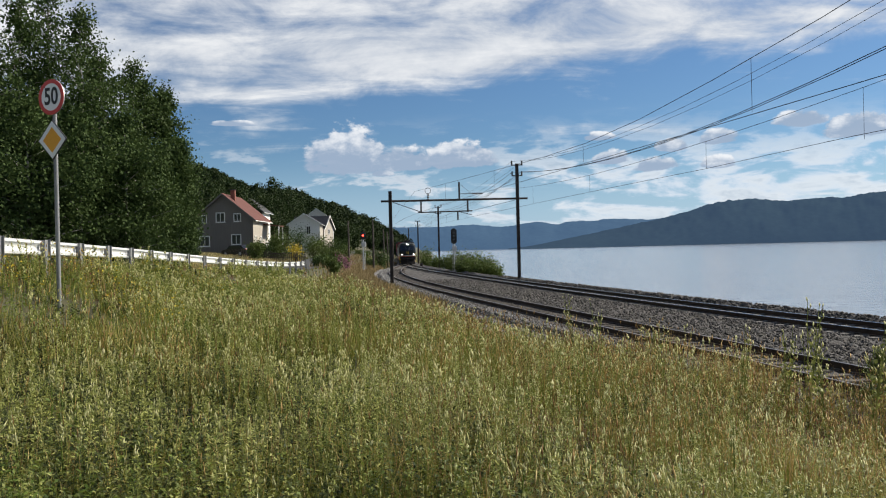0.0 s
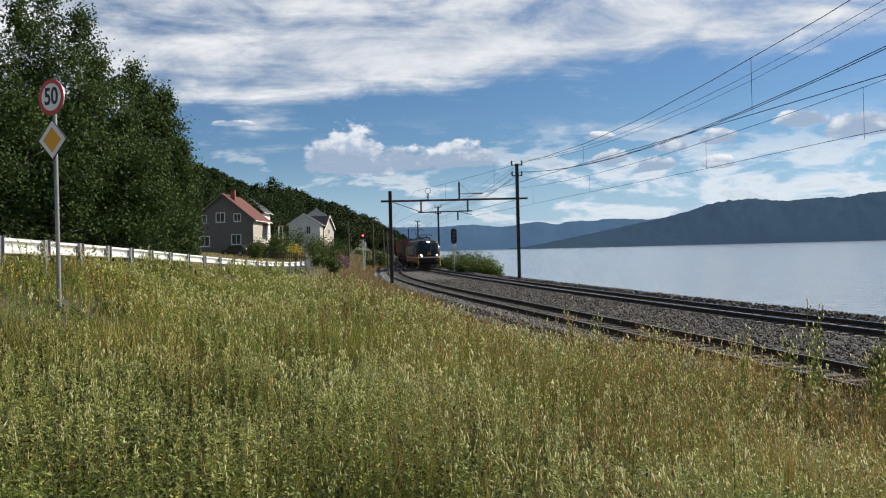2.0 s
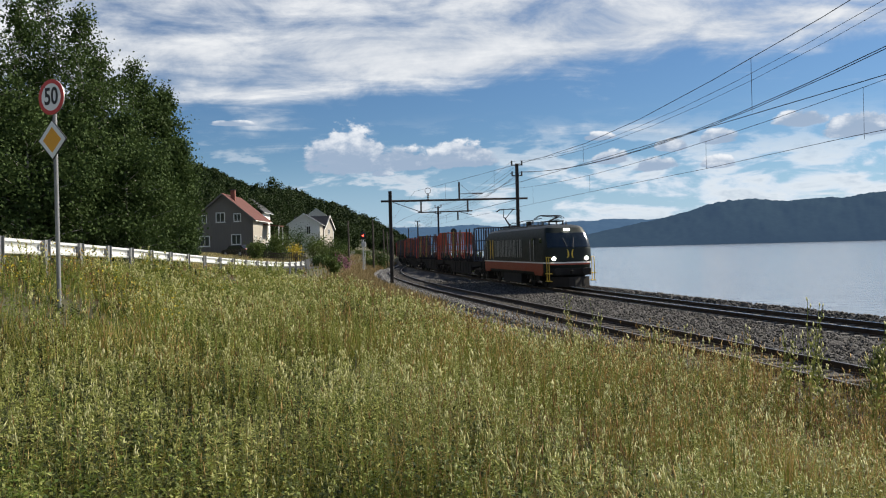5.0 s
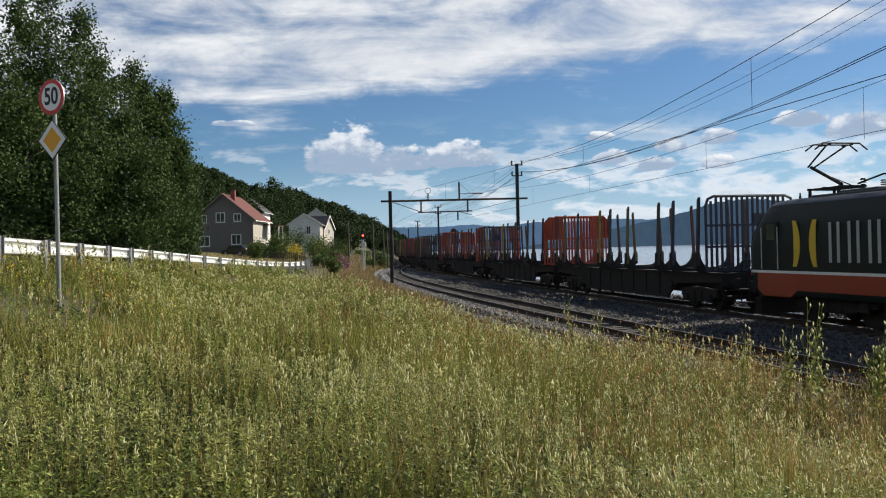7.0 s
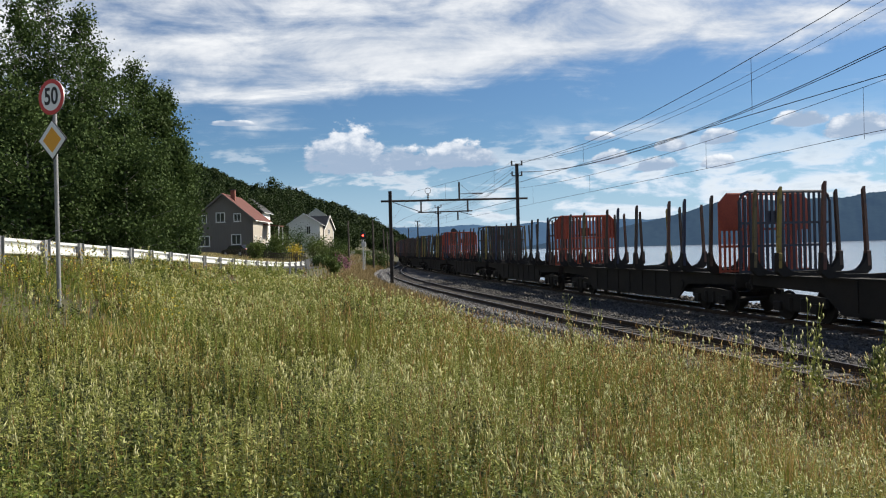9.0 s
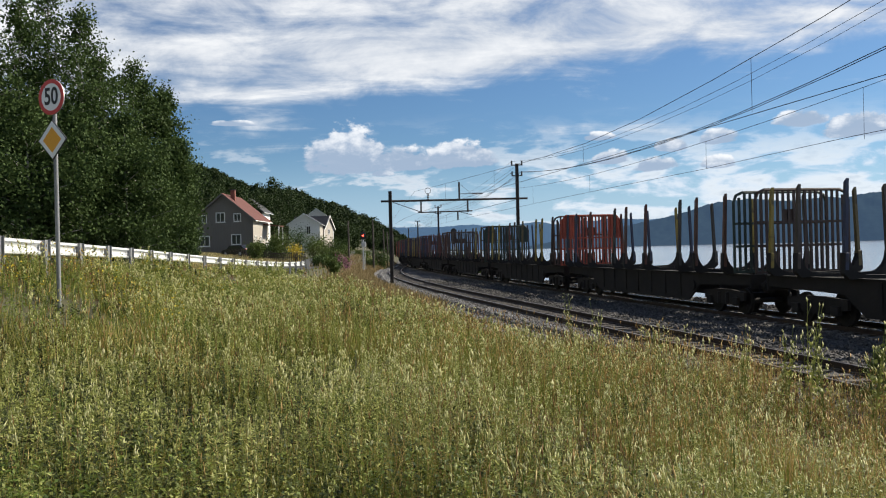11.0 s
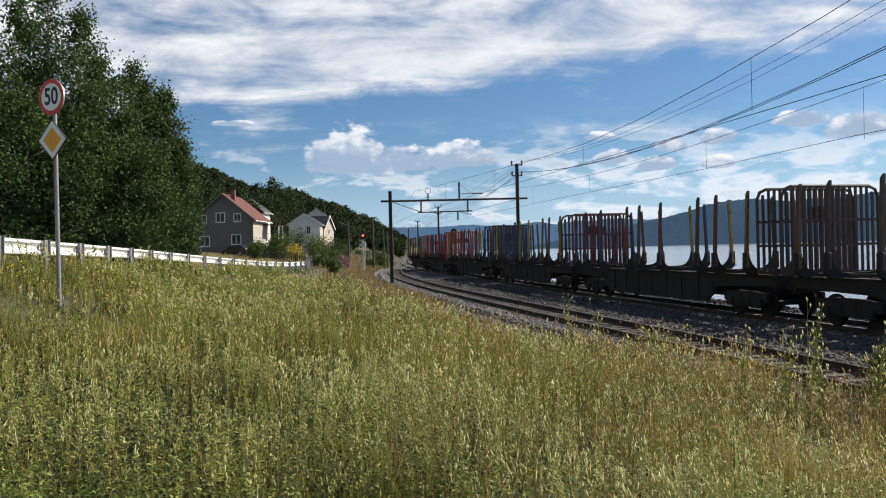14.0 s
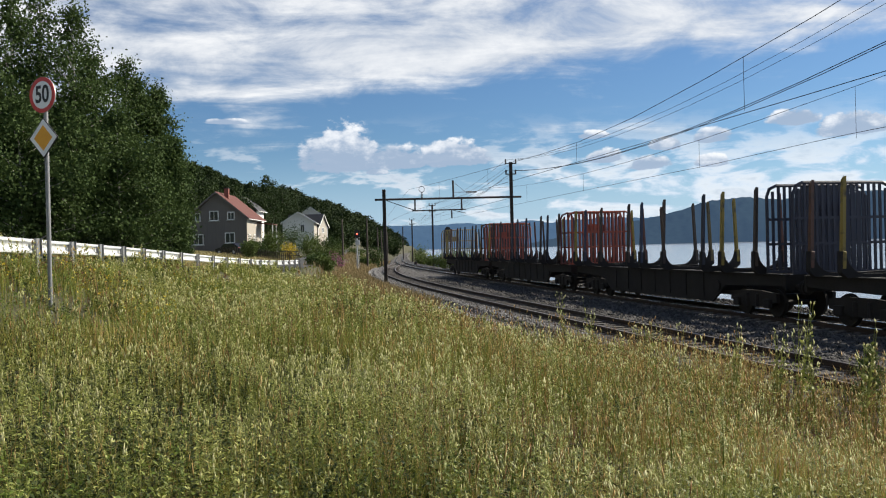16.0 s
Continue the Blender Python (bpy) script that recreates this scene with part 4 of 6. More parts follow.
def portal():
    g = empty("portal_beam", Matrix(), "dark steel portal beam carrying the overhead line", "gantry")
    part("beam", tube([along(-0.07, 6.53), along(1.08, 6.66)], 0.085, 8), M_MAST, g)
    for u in (0.235, 0.60):
        part("dropper_post", tube([along(u, 6.58), along(u, 5.58)], 0.065, 8), M_MAST, g)
    part("lower_bar", tube([along(0.21, 5.60), along(0.635, 5.68)], 0.05, 8), M_MAST, g)
    part("brace", tube([along(0.02, 6.45), along(0.23, 5.65)], 0.03, 6), M_MAST, g)
    part("stay", tube([along(0.63, 5.68), along(0.99, 6.55)], 0.015, 6), M_WIRE, g)
    part("mast_post", tube([along(0.535, 6.60), along(0.535, 8.05)], 0.075, 8), M_MAST, g)
    part("bracket_arm", tube([along(0.535, 7.08), along(0.66, 7.10)], 0.025, 6), M_MAST, g)
    part("strut", tube([along(0.54, 7.9), along(0.63, 7.12)], 0.012, 6), M_WIRE, g)
    bm = bmesh.new()
    for j in range(6):
        add_tube(bm, [along(0.64 + j * 0.014, 7.10), along(0.65 + j * 0.014, 7.10)], [0.09, 0.05], 8)
    part("insulator", bm, M_BLACK, g, "dark ribbed insulator")
    bm = bmesh.new()
    for j in range(4):
        add_tube(bm, [along(0.29, 6.62 + j * 0.14), along(0.29, 6.72 + j * 0.14)], [0.13 - 0.01 * j, 0.06], 8)
    add_tube(bm, [along(0.29 + 0.022 * math.cos(a), 7.35 + 0.24 * math.sin(a)) for a in np.linspace(-1.4, 4.5, 12)], 0.022, 5)
    part("insulator", bm, M_BLACK, g, "dark insulator with a ring")
    part("registration_arm", tube([along(0.52, 5.62), along(0.52, 4.95)], 0.06, 8), M_MAST, g)
    part("steady_arm", tube([along(0.53, 5.62), along(0.63, 5.36)], 0.025, 6), M_MAST, g)


portal()


def wire(name, pts, r, label):
    o = part(name, tube(pts, r, 5), M_WIRE)
    return tagged(o, label, "wire", "overhead wires")


def sag_span(a, b, sag, n=14):
    a, b = Vector(a), Vector(b)
    return [a.lerp(b, t) + Vector((0, 0, -sag * 4 * t * (1 - t))) for t in np.linspace(0, 1, n)]


def on_side(y, z):
    return (float(SIDE_X(y)), y, z)


def on_line(y, z):
    return (float(MAIN_X(y)), y, z)


# height of the carrier wires over the two lines, up to the portal
MAIN_CARRY = spline([(-50, 7.9), (-20, 7.0), (8, 8.1), (23.6, 7.15), (33.3, 6.68), (46, 6.52), (67, 7.35)])
SIDE_CARRY = spline([(-50, 7.9), (-20, 7.0), (8, 7.9), (15.5, 7.10), (18.9, 6.79), (27.9, 6.22), (36, 6.30), (50, 6.70), (67, 7.35)])


def build_wires():
    # contact wire, carrier and droppers over each line
    for fx, name in ((on_line, "main"), (on_side, "side")):
        spans = [(214, 164), (164, 116), (116, 67), (67, 8), (8, -50)] if name == "main" else [(116, 67), (67, 8), (8, -50)]
        con, car = [], []
        for y0, y1 in spans:
            for t in np.linspace(0, 1, 15)[:-1]:
                y = y0 + (y1 - y0) * t
                con.append(fx(y, 5.58 + 0.13 * float(sstep(34, 24, y)) if name == "main" else 5.50))
                z = 7.35 - 4 * t * (1 - t) * 0.95
                if y < 67:
                    z = float((MAIN_CARRY if name == "main" else SIDE_CARRY)(y))
                car.append(fx(y, z))
        wire("contact_wire", con, 0.009, "thin dark contact wire over the %s" % ("main line" if name == "main" else "siding"))
        wire("carrier_wire", car, 0.009, "thin dark carrier wire over the %s" % ("main line" if name == "main" else "siding"))
        ys = [c[1] for c in car][::-1]
        zs = [c[2] for c in car][::-1]
        for y in ((24.5, 33.3, 46.0, 57.0, 80.0, 92.0, 104.0) if name == "main" else (18.9, 29.3, 41.0, 53.0)):
            wire("dropper_wire", [fx(y, 5.55), fx(y, float(np.interp(y, ys, zs)))], 0.006, "thin dropper wire hanging from the carrier wire")
    # feeders along the lake side masts
    near = (18.6, 6.0)
    for dx, z0, z1, sag, r in ((-0.42, 9.72, 13.45, 2.4, 0.009), (0.42, 9.72, 13.65, 2.4, 0.009), (-0.40, 8.85, 11.75, 2.45, 0.016), (0.40, 8.85, 12.1, 2.4, 0.016)):
        p = sag_span((RM[0] + dx, RM[1], z0), (near[0] + dx, near[1], z1), sag)
        q = sag_span((-0.55 + dx, 115, z0 - 1.0), (RM[0] + dx, RM[1], z0), 0.7)
        s = sag_span((-4.9 + dx, 163, z0 - 1.3), (-0.55 + dx, 115, z0 - 1.0), 0.7)
        wire("feeder_wire", s[:-1] + q[:-1] + p, r, "dark feeder cable strung from mast to mast")
    wire("stay_wire", [along(0.99, 8.6), along(0.60, 6.0, 14), (float(MAIN_X(110)) - 0.5, 110, 6.2)], 0.008, "thin dark stay wire behind the portal")
    wire("stay_wire", [along(0.99, 8.3), (float(MAIN_X(112)), 112, 5.7)], 0.008, "thin dark stay wire behind the portal")


build_wires()


def signal(x, y, z0, zh, hw, hh, lit, label):
    s = empty("railway_signal", Matrix.Translation((x, y, 0)), label, "signal", "signals beside the line")
    part("post", tube([(0, 0, z0), (0, 0, zh - hh)], 0.08, 10), M_GALV, s, "grey tubular post")
    bm = bmesh.new()
    pts = []
    for a in np.linspace(0, 2 * math.pi, 28, endpoint=False):
        c, q = math.cos(a), math.sin(a)
        pts.append((hw * c, zh + (hh - hw) * (1 if q > 0 else -1) * (1 if abs(q) > 1e-6 else 0) + hw * q))
    add_prism(bm, pts, "y", 0.0, 0.06)
    bmesh.ops.recalc_face_normals(bm, faces=bm.faces[:])
    part("head", bm, M_BLACK, s, "black rounded signal board")
    for k, zz in enumerate((0.45, 0.0, -0.45)):
        z = zh + zz * (hh - hw) * 1.6
        part("hood", tube([(0, -0.22, z), (0, 0.0, z)], 0.15 * hw / 0.32, 12), M_BLACK, s)
        on = lit and k == 1
        part("lens", tube([(0, -0.245, z), (0, -0.225, z)], 0.10 * hw / 0.32, 12), M_REDLAMP if on else M_GLASS, s, "glowing red lens" if on else "dark lens")
    bm = bmesh.new()
    for e in (-0.2, 0.2):
        add_tube(bm, [(e, 0.25, z0), (e, 0.25, zh - 0.2)], 0.018, 5)
    for z in np.arange(z0 + 0.4, zh - 0.4, 0.35):
        add_tube(bm, [(-0.2, 0.25, z), (0.2, 0.25, z)], 0.012, 5)
    part("ladder", bm, M_GALV, s, "grey steel ladder")
    part("cabinet", box((0.05, 0.0, zh - hh - 0.55), (0.5, 0.3, 0.55), bevel=0.02), M_GALV, s, "small grey cabinet")
    return s


signal(1.35, 100.0, -0.6, 4.15, 0.36, 0.95, False, "black oval main signal on a grey post")
signal(-9.5, 98.0, -0.2, 4.45, 0.30, 0.50, True, "black main signal showing red on a grey post")


def wood_pole(x, y, z0, h, arm):
    p = empty("telegraph_pole", Matrix.Translation((x, y, 0)), "weathered wooden pole beside the railway", "pole", "wooden poles")
    part("shaft", tube([(0, 0, z0), (0.02, 0, (z0 + h) / 2), (0, 0, h)], [0.15, 0.13, 0.10], 10), M_WOOD, p)
    if arm:
        part("crossarm", box((0, 0, h - 0.3), (1.2, 0.09, 0.09)), M_WOOD, p)
    return p


for x, y, z0, h, arm in ((-12.4, 108, 0.2, 6.6, False), (-9.6, 113, -0.2, 6.9, False), (-9.4, 130, -0.2, 6.0, False), (-9.2, 136, -0.2, 5.6, False), (-9.1, 150, -0.2, 5.6, True)):
    wood_pole(x, y, z0, h, arm)


def trackside():
    # relay cabinets and short posts by the main line
    for x, y, h, w in ((3.55, 92.0, 1.45, 0.32), (4.15, 90.0, 0.85, 0.5), (-3.3, 124, 1.0, 0.4), (2.2, 96.5, 1.9, 0.18)):
        c = empty("trackside_cabinet", Matrix.Translation((x, y, -0.45)), "small dark trackside equipment box on a post", "cabinet", "trackside boxes")
        part("post", tube([(0, 0, 0), (0, 0, h * 0.6)], 0.05, 8), M_GALV, c)
        part("case", box((0, 0, h * 0.78), (w, 0.3, h * 0.45), bevel=0.02), M_MAST, c, "dark steel case")
    st = empty("leaning_stake", Matrix.Translation((float(MAIN_X(27.4)) + 2.9, 27.4, -0.6)), "thin leaning stick in the ballast shoulder", "stick")
    part("shaft", tube([(0, 0, 0), (0.32, 0, 0.75)], 0.012, 6), M_WOOD, st)


trackside()


def guardrail():
    g = empty("guardrail", Matrix(), "galvanised steel W-beam guardrail on posts", "guardrail")
    prof = [(0.0, 0.435), (0.055, 0.455), (0.06, 0.50), (0.0, 0.54), (-0.015, 0.59), (0.0, 0.64), (0.06, 0.68), (0.055, 0.725), (0.0, 0.745)]
    prof = prof + [(a - 0.012, b) for a, b in reversed(prof)]
    ys = np.arange(-14, 65.01, 0.667)
    seg = 12
    for i in range(0, len(ys) - 1, seg):
        yy = ys[i:i + seg + 1]
        if len(yy) < 2:
            continue
        V, Fq = [], []
        m = len(prof)
        yy = np.append(yy[:-1], yy[-1] + (0.03 if i + seg < len(ys) - 1 else 0))
        for y in yy:
            x, z = float(EDGE_X(y)), float(EDGE_Z(y))
            V += [(x - 0.08 + a, y, z + b) for a, b in prof]
        for k in range(len(yy) - 1):
            for j in range(m):
                a, b = k * m + j, k * m + (j + 1) % m
                Fq.append((a, b, b + m, a + m))
        smooth(part("rail_beam", (V, Fq), M_BEAM, g), 40)
    me = None
    for y in np.arange(-12.5, 65, 2.67):
        if me is None:
            bm = bmesh.new()
            add_box(bm, (0, 0, 0.22), (0.012, 0.14, 1.06))
            for s in (-1, 1):
                add_box(bm, (s * 0.025, s * 0.07, 0.22), (0.05, 0.012, 1.06))
            add_box(bm, (-0.06, 0, 0.59), (0.10, 0.10, 0.16))
            o = part("post", bm, M_POST, g)
            me = o.data
        else:
            o = new("post", me)
            o.parent = g
        o.matrix_basis = Matrix.Translation((float(EDGE_X(y)) + 0.07, y, float(EDGE_Z(y)))) @ Matrix.Rotation(radians(random.uniform(-1.2, 1.2)), 4, "Y")


guardrail()


def disc(r0, r1, y0, y1, n=40):
    """A ring (or a disc with r0 = 0) facing -y."""
    bm = bmesh.new()
    out = [(r1 * math.cos(2 * math.pi * k / n), r1 * math.sin(2 * math.pi * k / n)) for k in range(n)]
    if r0 <= 0:
        add_prism(bm, out, "y", y0, y1)
    else:
        inn = [(r0 / r1 * a, r0 / r1 * b) for a, b in out]
        vs = [[bm.verts.new((p[0], y, p[1])) for p in ring] for ring in (out, inn) for y in (y0, y1)]
        o0, o1, i0, i1 = vs
        for k in range(n):
            q = (k + 1) % n
            bm.faces.new((o0[k], o0[q], o1[q], o1[k]))
            bm.faces.new((i0[k], i1[k], i1[q], i0[q]))
            bm.faces.new((o0[k], i0[k], i0[q], o0[q]))
            bm.faces.new((o1[k], o1[q], i1[q], i1[k]))
    bmesh.ops.recalc_face_normals(bm, faces=bm.faces[:])
    return bm


def road_sign():
    x, y = -6.52, 13.8
    z0 = float(ground_z(x, y))
    s = empty("road_sign", Matrix.Translation((x, y, 0)) @ Matrix.Rotation(radians(-25), 4, "Z"), "speed limit sign above a yellow priority diamond on a post", "road sign")
    part("post", tube([(0, 0.06, z0 - 0.3), (0, 0.06, 5.5)], 0.036, 14), M_POST, s, "galvanised tubular post")
    zc = 5.29
    plate = part("limit_plate", disc(0, 0.30, 0.0, 0.018), M_SIGNBACK, s, "round sign plate")
    plate.location.z = zc
    part("white_face", disc(0, 0.24, -0.004, 0.0), M_SIGNWHITE, plate, "white face")
    part("red_ring", disc(0.23, 0.298, -0.007, 0.0), M_SIGNRED, plate, "red border ring")
    cu = bpy.data.curves.new("numerals", "FONT")
    cu.body = "50"
    cu.size, cu.align_x, cu.align_y, cu.extrude, cu.offset = 0.355, "CENTER", "CENTER", 0.002, 0.007
    tmp = bpy.data.objects.new("numerals", cu)
    scene.collection.objects.link(tmp)
    me = bpy.data.meshes.new_from_object(tmp.evaluated_get(bpy.context.evaluated_depsgraph_get()))
    bpy.data.objects.remove(tmp)
    me.materials.clear()
    me.materials.append(M_BLACK)
    tx = new("numerals", me)
    tx.parent = plate
    tx["label"] = "black numerals 50"
    tx.matrix_basis = Matrix.Translation((0, -0.008, 0)) @ Matrix.Rotation(radians(90), 4, "X") @ Matrix.Diagonal((0.92, 1.12, 1, 1))
    zd = 4.57

    def sq(r, y0, y1):
        return prism([(r, 0), (0, r), (-r, 0), (0, -r)], "y", y0, y1)
    d = part("diamond_plate", sq(0.335, 0.0, 0.018), M_BLACK, s, "diamond sign plate")
    d.location.z = zd
    part("white_border", sq(0.318, -0.004, 0.0), M_SIGNWHITE, d, "white border")
    part("yellow_face", sq(0.215, -0.008, -0.004), M_SIGNYEL, d, "yellow centre")
    for z in (zc - 0.12, zc + 0.12, zd - 0.12, zd + 0.12):
        part("clamp", box((0, 0.05, z), (0.14, 0.08, 0.03), bevel=0.004), M_GALV, s)


road_sign()
# ---- houses ----
def window(parent, w, h, m, bars=True):
    fr = bmesh.new()
    t = 0.11
    for sx in (-1, 1):
        add_box(fr, (sx * (w / 2), 0, 0), (t, 0.10, h + t))
    for sz in (-1, 1):
        add_box(fr, (0, 0, sz * (h / 2)), (w + t, 0.10, t))
    win = part("window", fr, M_WHITE, parent, "white framed window")
    win.matrix_basis = m
    part("pane", box((0, 0.03, 0), (w, 0.03, h)), M_PANE, win, "dark glass pane")
    if bars:
        part("glazing_bar", box((0, 0.0, 0), (0.06, 0.06, h)), M_WHITE, win)
    part("sill", box((0, -0.06, -h / 2 - 0.09), (w + 0.3, 0.16, 0.05)), M_WHITE, win)
    return win


def build_house(name, x, y, rz, half, length, z0, eave, ridge, wall_m, side_m, roof_m, label, wins, over=0.45, chimney=None):
    """The gable faces -y before the turn rz; the ridge runs along y."""
    hs = empty(name, Matrix.Translation((x, y, z0)) @ Matrix.Rotation(rz, 4, "Z"), label, "house", "houses above the road")
    e, r = eave - z0, ridge - z0
    gab = [(-half, -1.5), (half, -1.5), (half, e), (0, r), (-half, e)]
    part("gable_wall", prism(gab, "y", 0.0, 0.2), wall_m, hs)
    part("gable_wall", prism(gab, "y", length - 0.2, length), wall_m, hs)
    for s in (-1, 1):
        part("side_wall", box((s * (half - 0.1), length / 2, (e - 1.5) / 2), (0.2, length - 0.42, e + 1.5)), side_m, hs)
        # roof slope, with thickness and overhang
        k = (r - e) / half
        ox = half + over
        p = [(0, r + 0.22), (s * ox, r - k * ox + 0.22), (s * ox, r - k * ox + 0.04), (0, r + 0.04)]
        part("roof_slope", prism(p, "y", -over, length + over), roof_m, hs)
        part("barge_board", prism([(0, r + 0.20), (s * ox, r - k * ox + 0.20), (s * ox, r - k * ox - 0.06), (0, r - 0.06)], "y", -over - 0.04, -over), M_WHITE if wall_m != M_GREYWOOD else M_GREYWOOD, hs)
        part("gutter", box((s * (ox + 0.05), length / 2, r - k * ox + 0.06), (0.12, length + 2 * over, 0.12), bevel=0.03), M_WHITE, hs, "white gutter board")
        part("corner_board", box((s * half, -0.01, (e - 1.0) / 2), (0.16, 0.10, e + 1.0)), M_WHITE if wall_m != M_GREYWOOD else M_GREYWOOD, hs)
        n = int(length / 2.6)
        for i in range(n):
            window(hs, 1.0, 1.1, Matrix.Translation((s * (half + 0.0), (i + 0.5) * length / n, 1.6)) @ Matrix.Rotation(s * math.pi / 2, 4, "Z"))
    if side_m == M_WHITEWOOD or wall_m == M_GREYWOOD:
        for i in range(int(half * 2 / 0.6)):
            part("cladding_batten", box((-half + 0.3 + i * 0.6, -0.015, (e - 1.0) / 2), (0.05, 0.03, e + 0.9)), wall_m, hs)
    for wx, wz, ww, wh in wins:
        window(hs, ww, wh, Matrix.Translation((wx, -0.03, wz)), ww > 0.7)
    if chimney:
        cx, cy = chimney
        ch = part("chimney", box((cx, cy, r), (0.6, 0.6, 1.5), bevel=0.02), M_BRICK, hs, "red brick chimney")
        part("chimney_cap", box((cx, cy, r + 0.79), (0.75, 0.75, 0.1), bevel=0.02), M_SLATE, hs)
    return hs


# gable dark as if shaded, side walls pale as if sunlit, by material
h1 = build_house("grey_house", -29.9, 112.0, 0.0, 4.0, 10.0, 2.9, 7.45, 10.75, M_GREYWOOD, M_CREAM, M_CLAY, "grey wooden house, gable toned as shaded, sides as lit, red tiled roof",
                 [(-2.55, 1.55, 1.3, 1.35), (1.75, 1.7, 1.25, 1.35), (-0.35, 4.75, 1.15, 1.25), (1.95, 4.7, 0.9, 1.0), (-2.55, 4.6, 0.6, 1.0)], 0.5, (0.9, 2.2))
part("porch_roof", prism([(4.0, 4.0), (6.4, 3.7), (6.4, 3.55), (4.0, 3.85)], "y", 6.6, 9.8), M_CLAY, h1, "small red porch roof")
for y in (6.8, 9.6):
    part("porch_post", box((6.2, y, 1.3), (0.14, 0.14, 4.9)), M_WHITE, h1, "white porch post")
# dull cream puts half shade into the side walls and the smaller house
build_house("white_house", -30.3, 180.0, 0.06, 3.3, 9.0, 3.2, 8.9, 11.0, M_WHITEWOOD, M_CREAM, M_SLATE, "white wooden house with a dark roof", [(0.9, 4.3, 0.85, 1.7), (-1.6, 1.8, 1.0, 1.2)], 0.5)
build_house("white_house", -26.6, 192.0, 1.35, 3.0, 8.0, 3.2, 8.2, 10.9, M_CREAM, M_CREAM, M_SLATE, "smaller wooden house toned as in half shade, dark roof", [(0.0, 4.2, 1.0, 1.1)], 0.4)
build_house("white_house", -32.9, 215.0, 0.1, 1.9, 7.0, 8.4, 12.6, 13.9, M_WHITEWOOD, M_WHITEWOOD, M_SLATE, "white wooden house half hidden on the slope", [(0.8, 2.8, 1.1, 1.0)], 0.6)
build_house("dark_house", -35.5, 150.0, 0.0, 2.6, 7.0, 5.5, 10.4, 12.6, M_GREYWOOD, M_WHITEWOOD, M_SLATE, "dark wooden house behind the garden trees", [(0.0, 3.6, 0.9, 1.0)], 0.5)


def garden_fence():
    f = empty("picket_fence", Matrix(), "low grey wooden garden fence beside the road", "fence")
    me = None
    pts = [(-25.5, 104.0), (-17.5, 104.0)]
    n = 34
    for i in range(n):
        x = pts[0][0] + (pts[1][0] - pts[0][0]) * i / (n - 1)
        if me is None:
            o = part("picket", box((0, 0, 0.55), (0.10, 0.025, 1.1)), M_WOOD, f)
            me = o.data
        else:
            o = new("picket", me)
            o.parent = f
        o.location = (x, 104.0, float(ground_z(x, 104.0)))
    for z in (0.35, 0.85):
        part("fence_rail", box((-21.5, 104.03, float(ground_z(-21.5, 104)) + z), (8.2, 0.04, 0.08)), M_WOOD, f)


garden_fence()


def parked_car(x, y, rz, paint, label):
    z = float(ground_z(x, y))
    c = empty("parked_car", Matrix.Translation((x, y, z)) @ Matrix.Rotation(rz, 4, "Z"), label, "car")
    body = prism([(-2.1, 0.3), (2.1, 0.3), (2.15, 0.75), (1.2, 0.92), (0.55, 1.42), (-1.2, 1.45), (-2.05, 0.95)], "y", -0.85, 0.85, 0.06)
    part("body", body, paint, c)
    for s in (-1, 1):
        part("side_glass", prism([(-1.5, 0.98), (0.95, 0.96), (0.48, 1.34), (-1.12, 1.36)], "y", s * 0.86, s * 0.852), M_GLASS, c, "dark side windows")
        for x1 in (-1.3, 1.3):
            w = part("wheel", tube([(x1, s * 0.72, 0.32), (x1, s * 0.88, 0.32)], 0.32, 18), M_BLACK, c)
            part("rim", tube([(x1, s * 0.88, 0.32), (x1, s * 0.89, 0.32)], 0.2, 14), M_GALV, w, "silver rim")
    for s in (-1, 1):
        part("tail_light", box((-2.1, s * 0.68, 0.85), (0.06, 0.25, 0.16), bevel=0.02), M_SIGNRED, c, "red tail light")


parked_car(-26.9, 107.5, 2.6, M_CAR, "dark parked car beside the grey house")
# ---- trees and shrubs ----
def leaf_quads(C, size, rng, flat=0.0):
    """Small folded leaves round the points C."""
    n = len(C)
    a = rng.normal(size=(n, 3))
    a[:, 2] *= 1 - flat
    a /= np.linalg.norm(a, axis=1, keepdims=True) + 1e-9
    b = rng.normal(size=(n, 3))
    b -= (b * a).sum(1, keepdims=True) * a
    b /= np.linalg.norm(b, axis=1, keepdims=True) + 1e-9
    s = (size * rng.uniform(0.6, 1.3, n))[:, None]
    V = np.stack([C - a * s * 0.5, C + b * s * 0.36, C + a * s * 0.5, C - b * s * 0.36], 1)
    return V.reshape(-1, 3), np.arange(4 * n).reshape(n, 4)


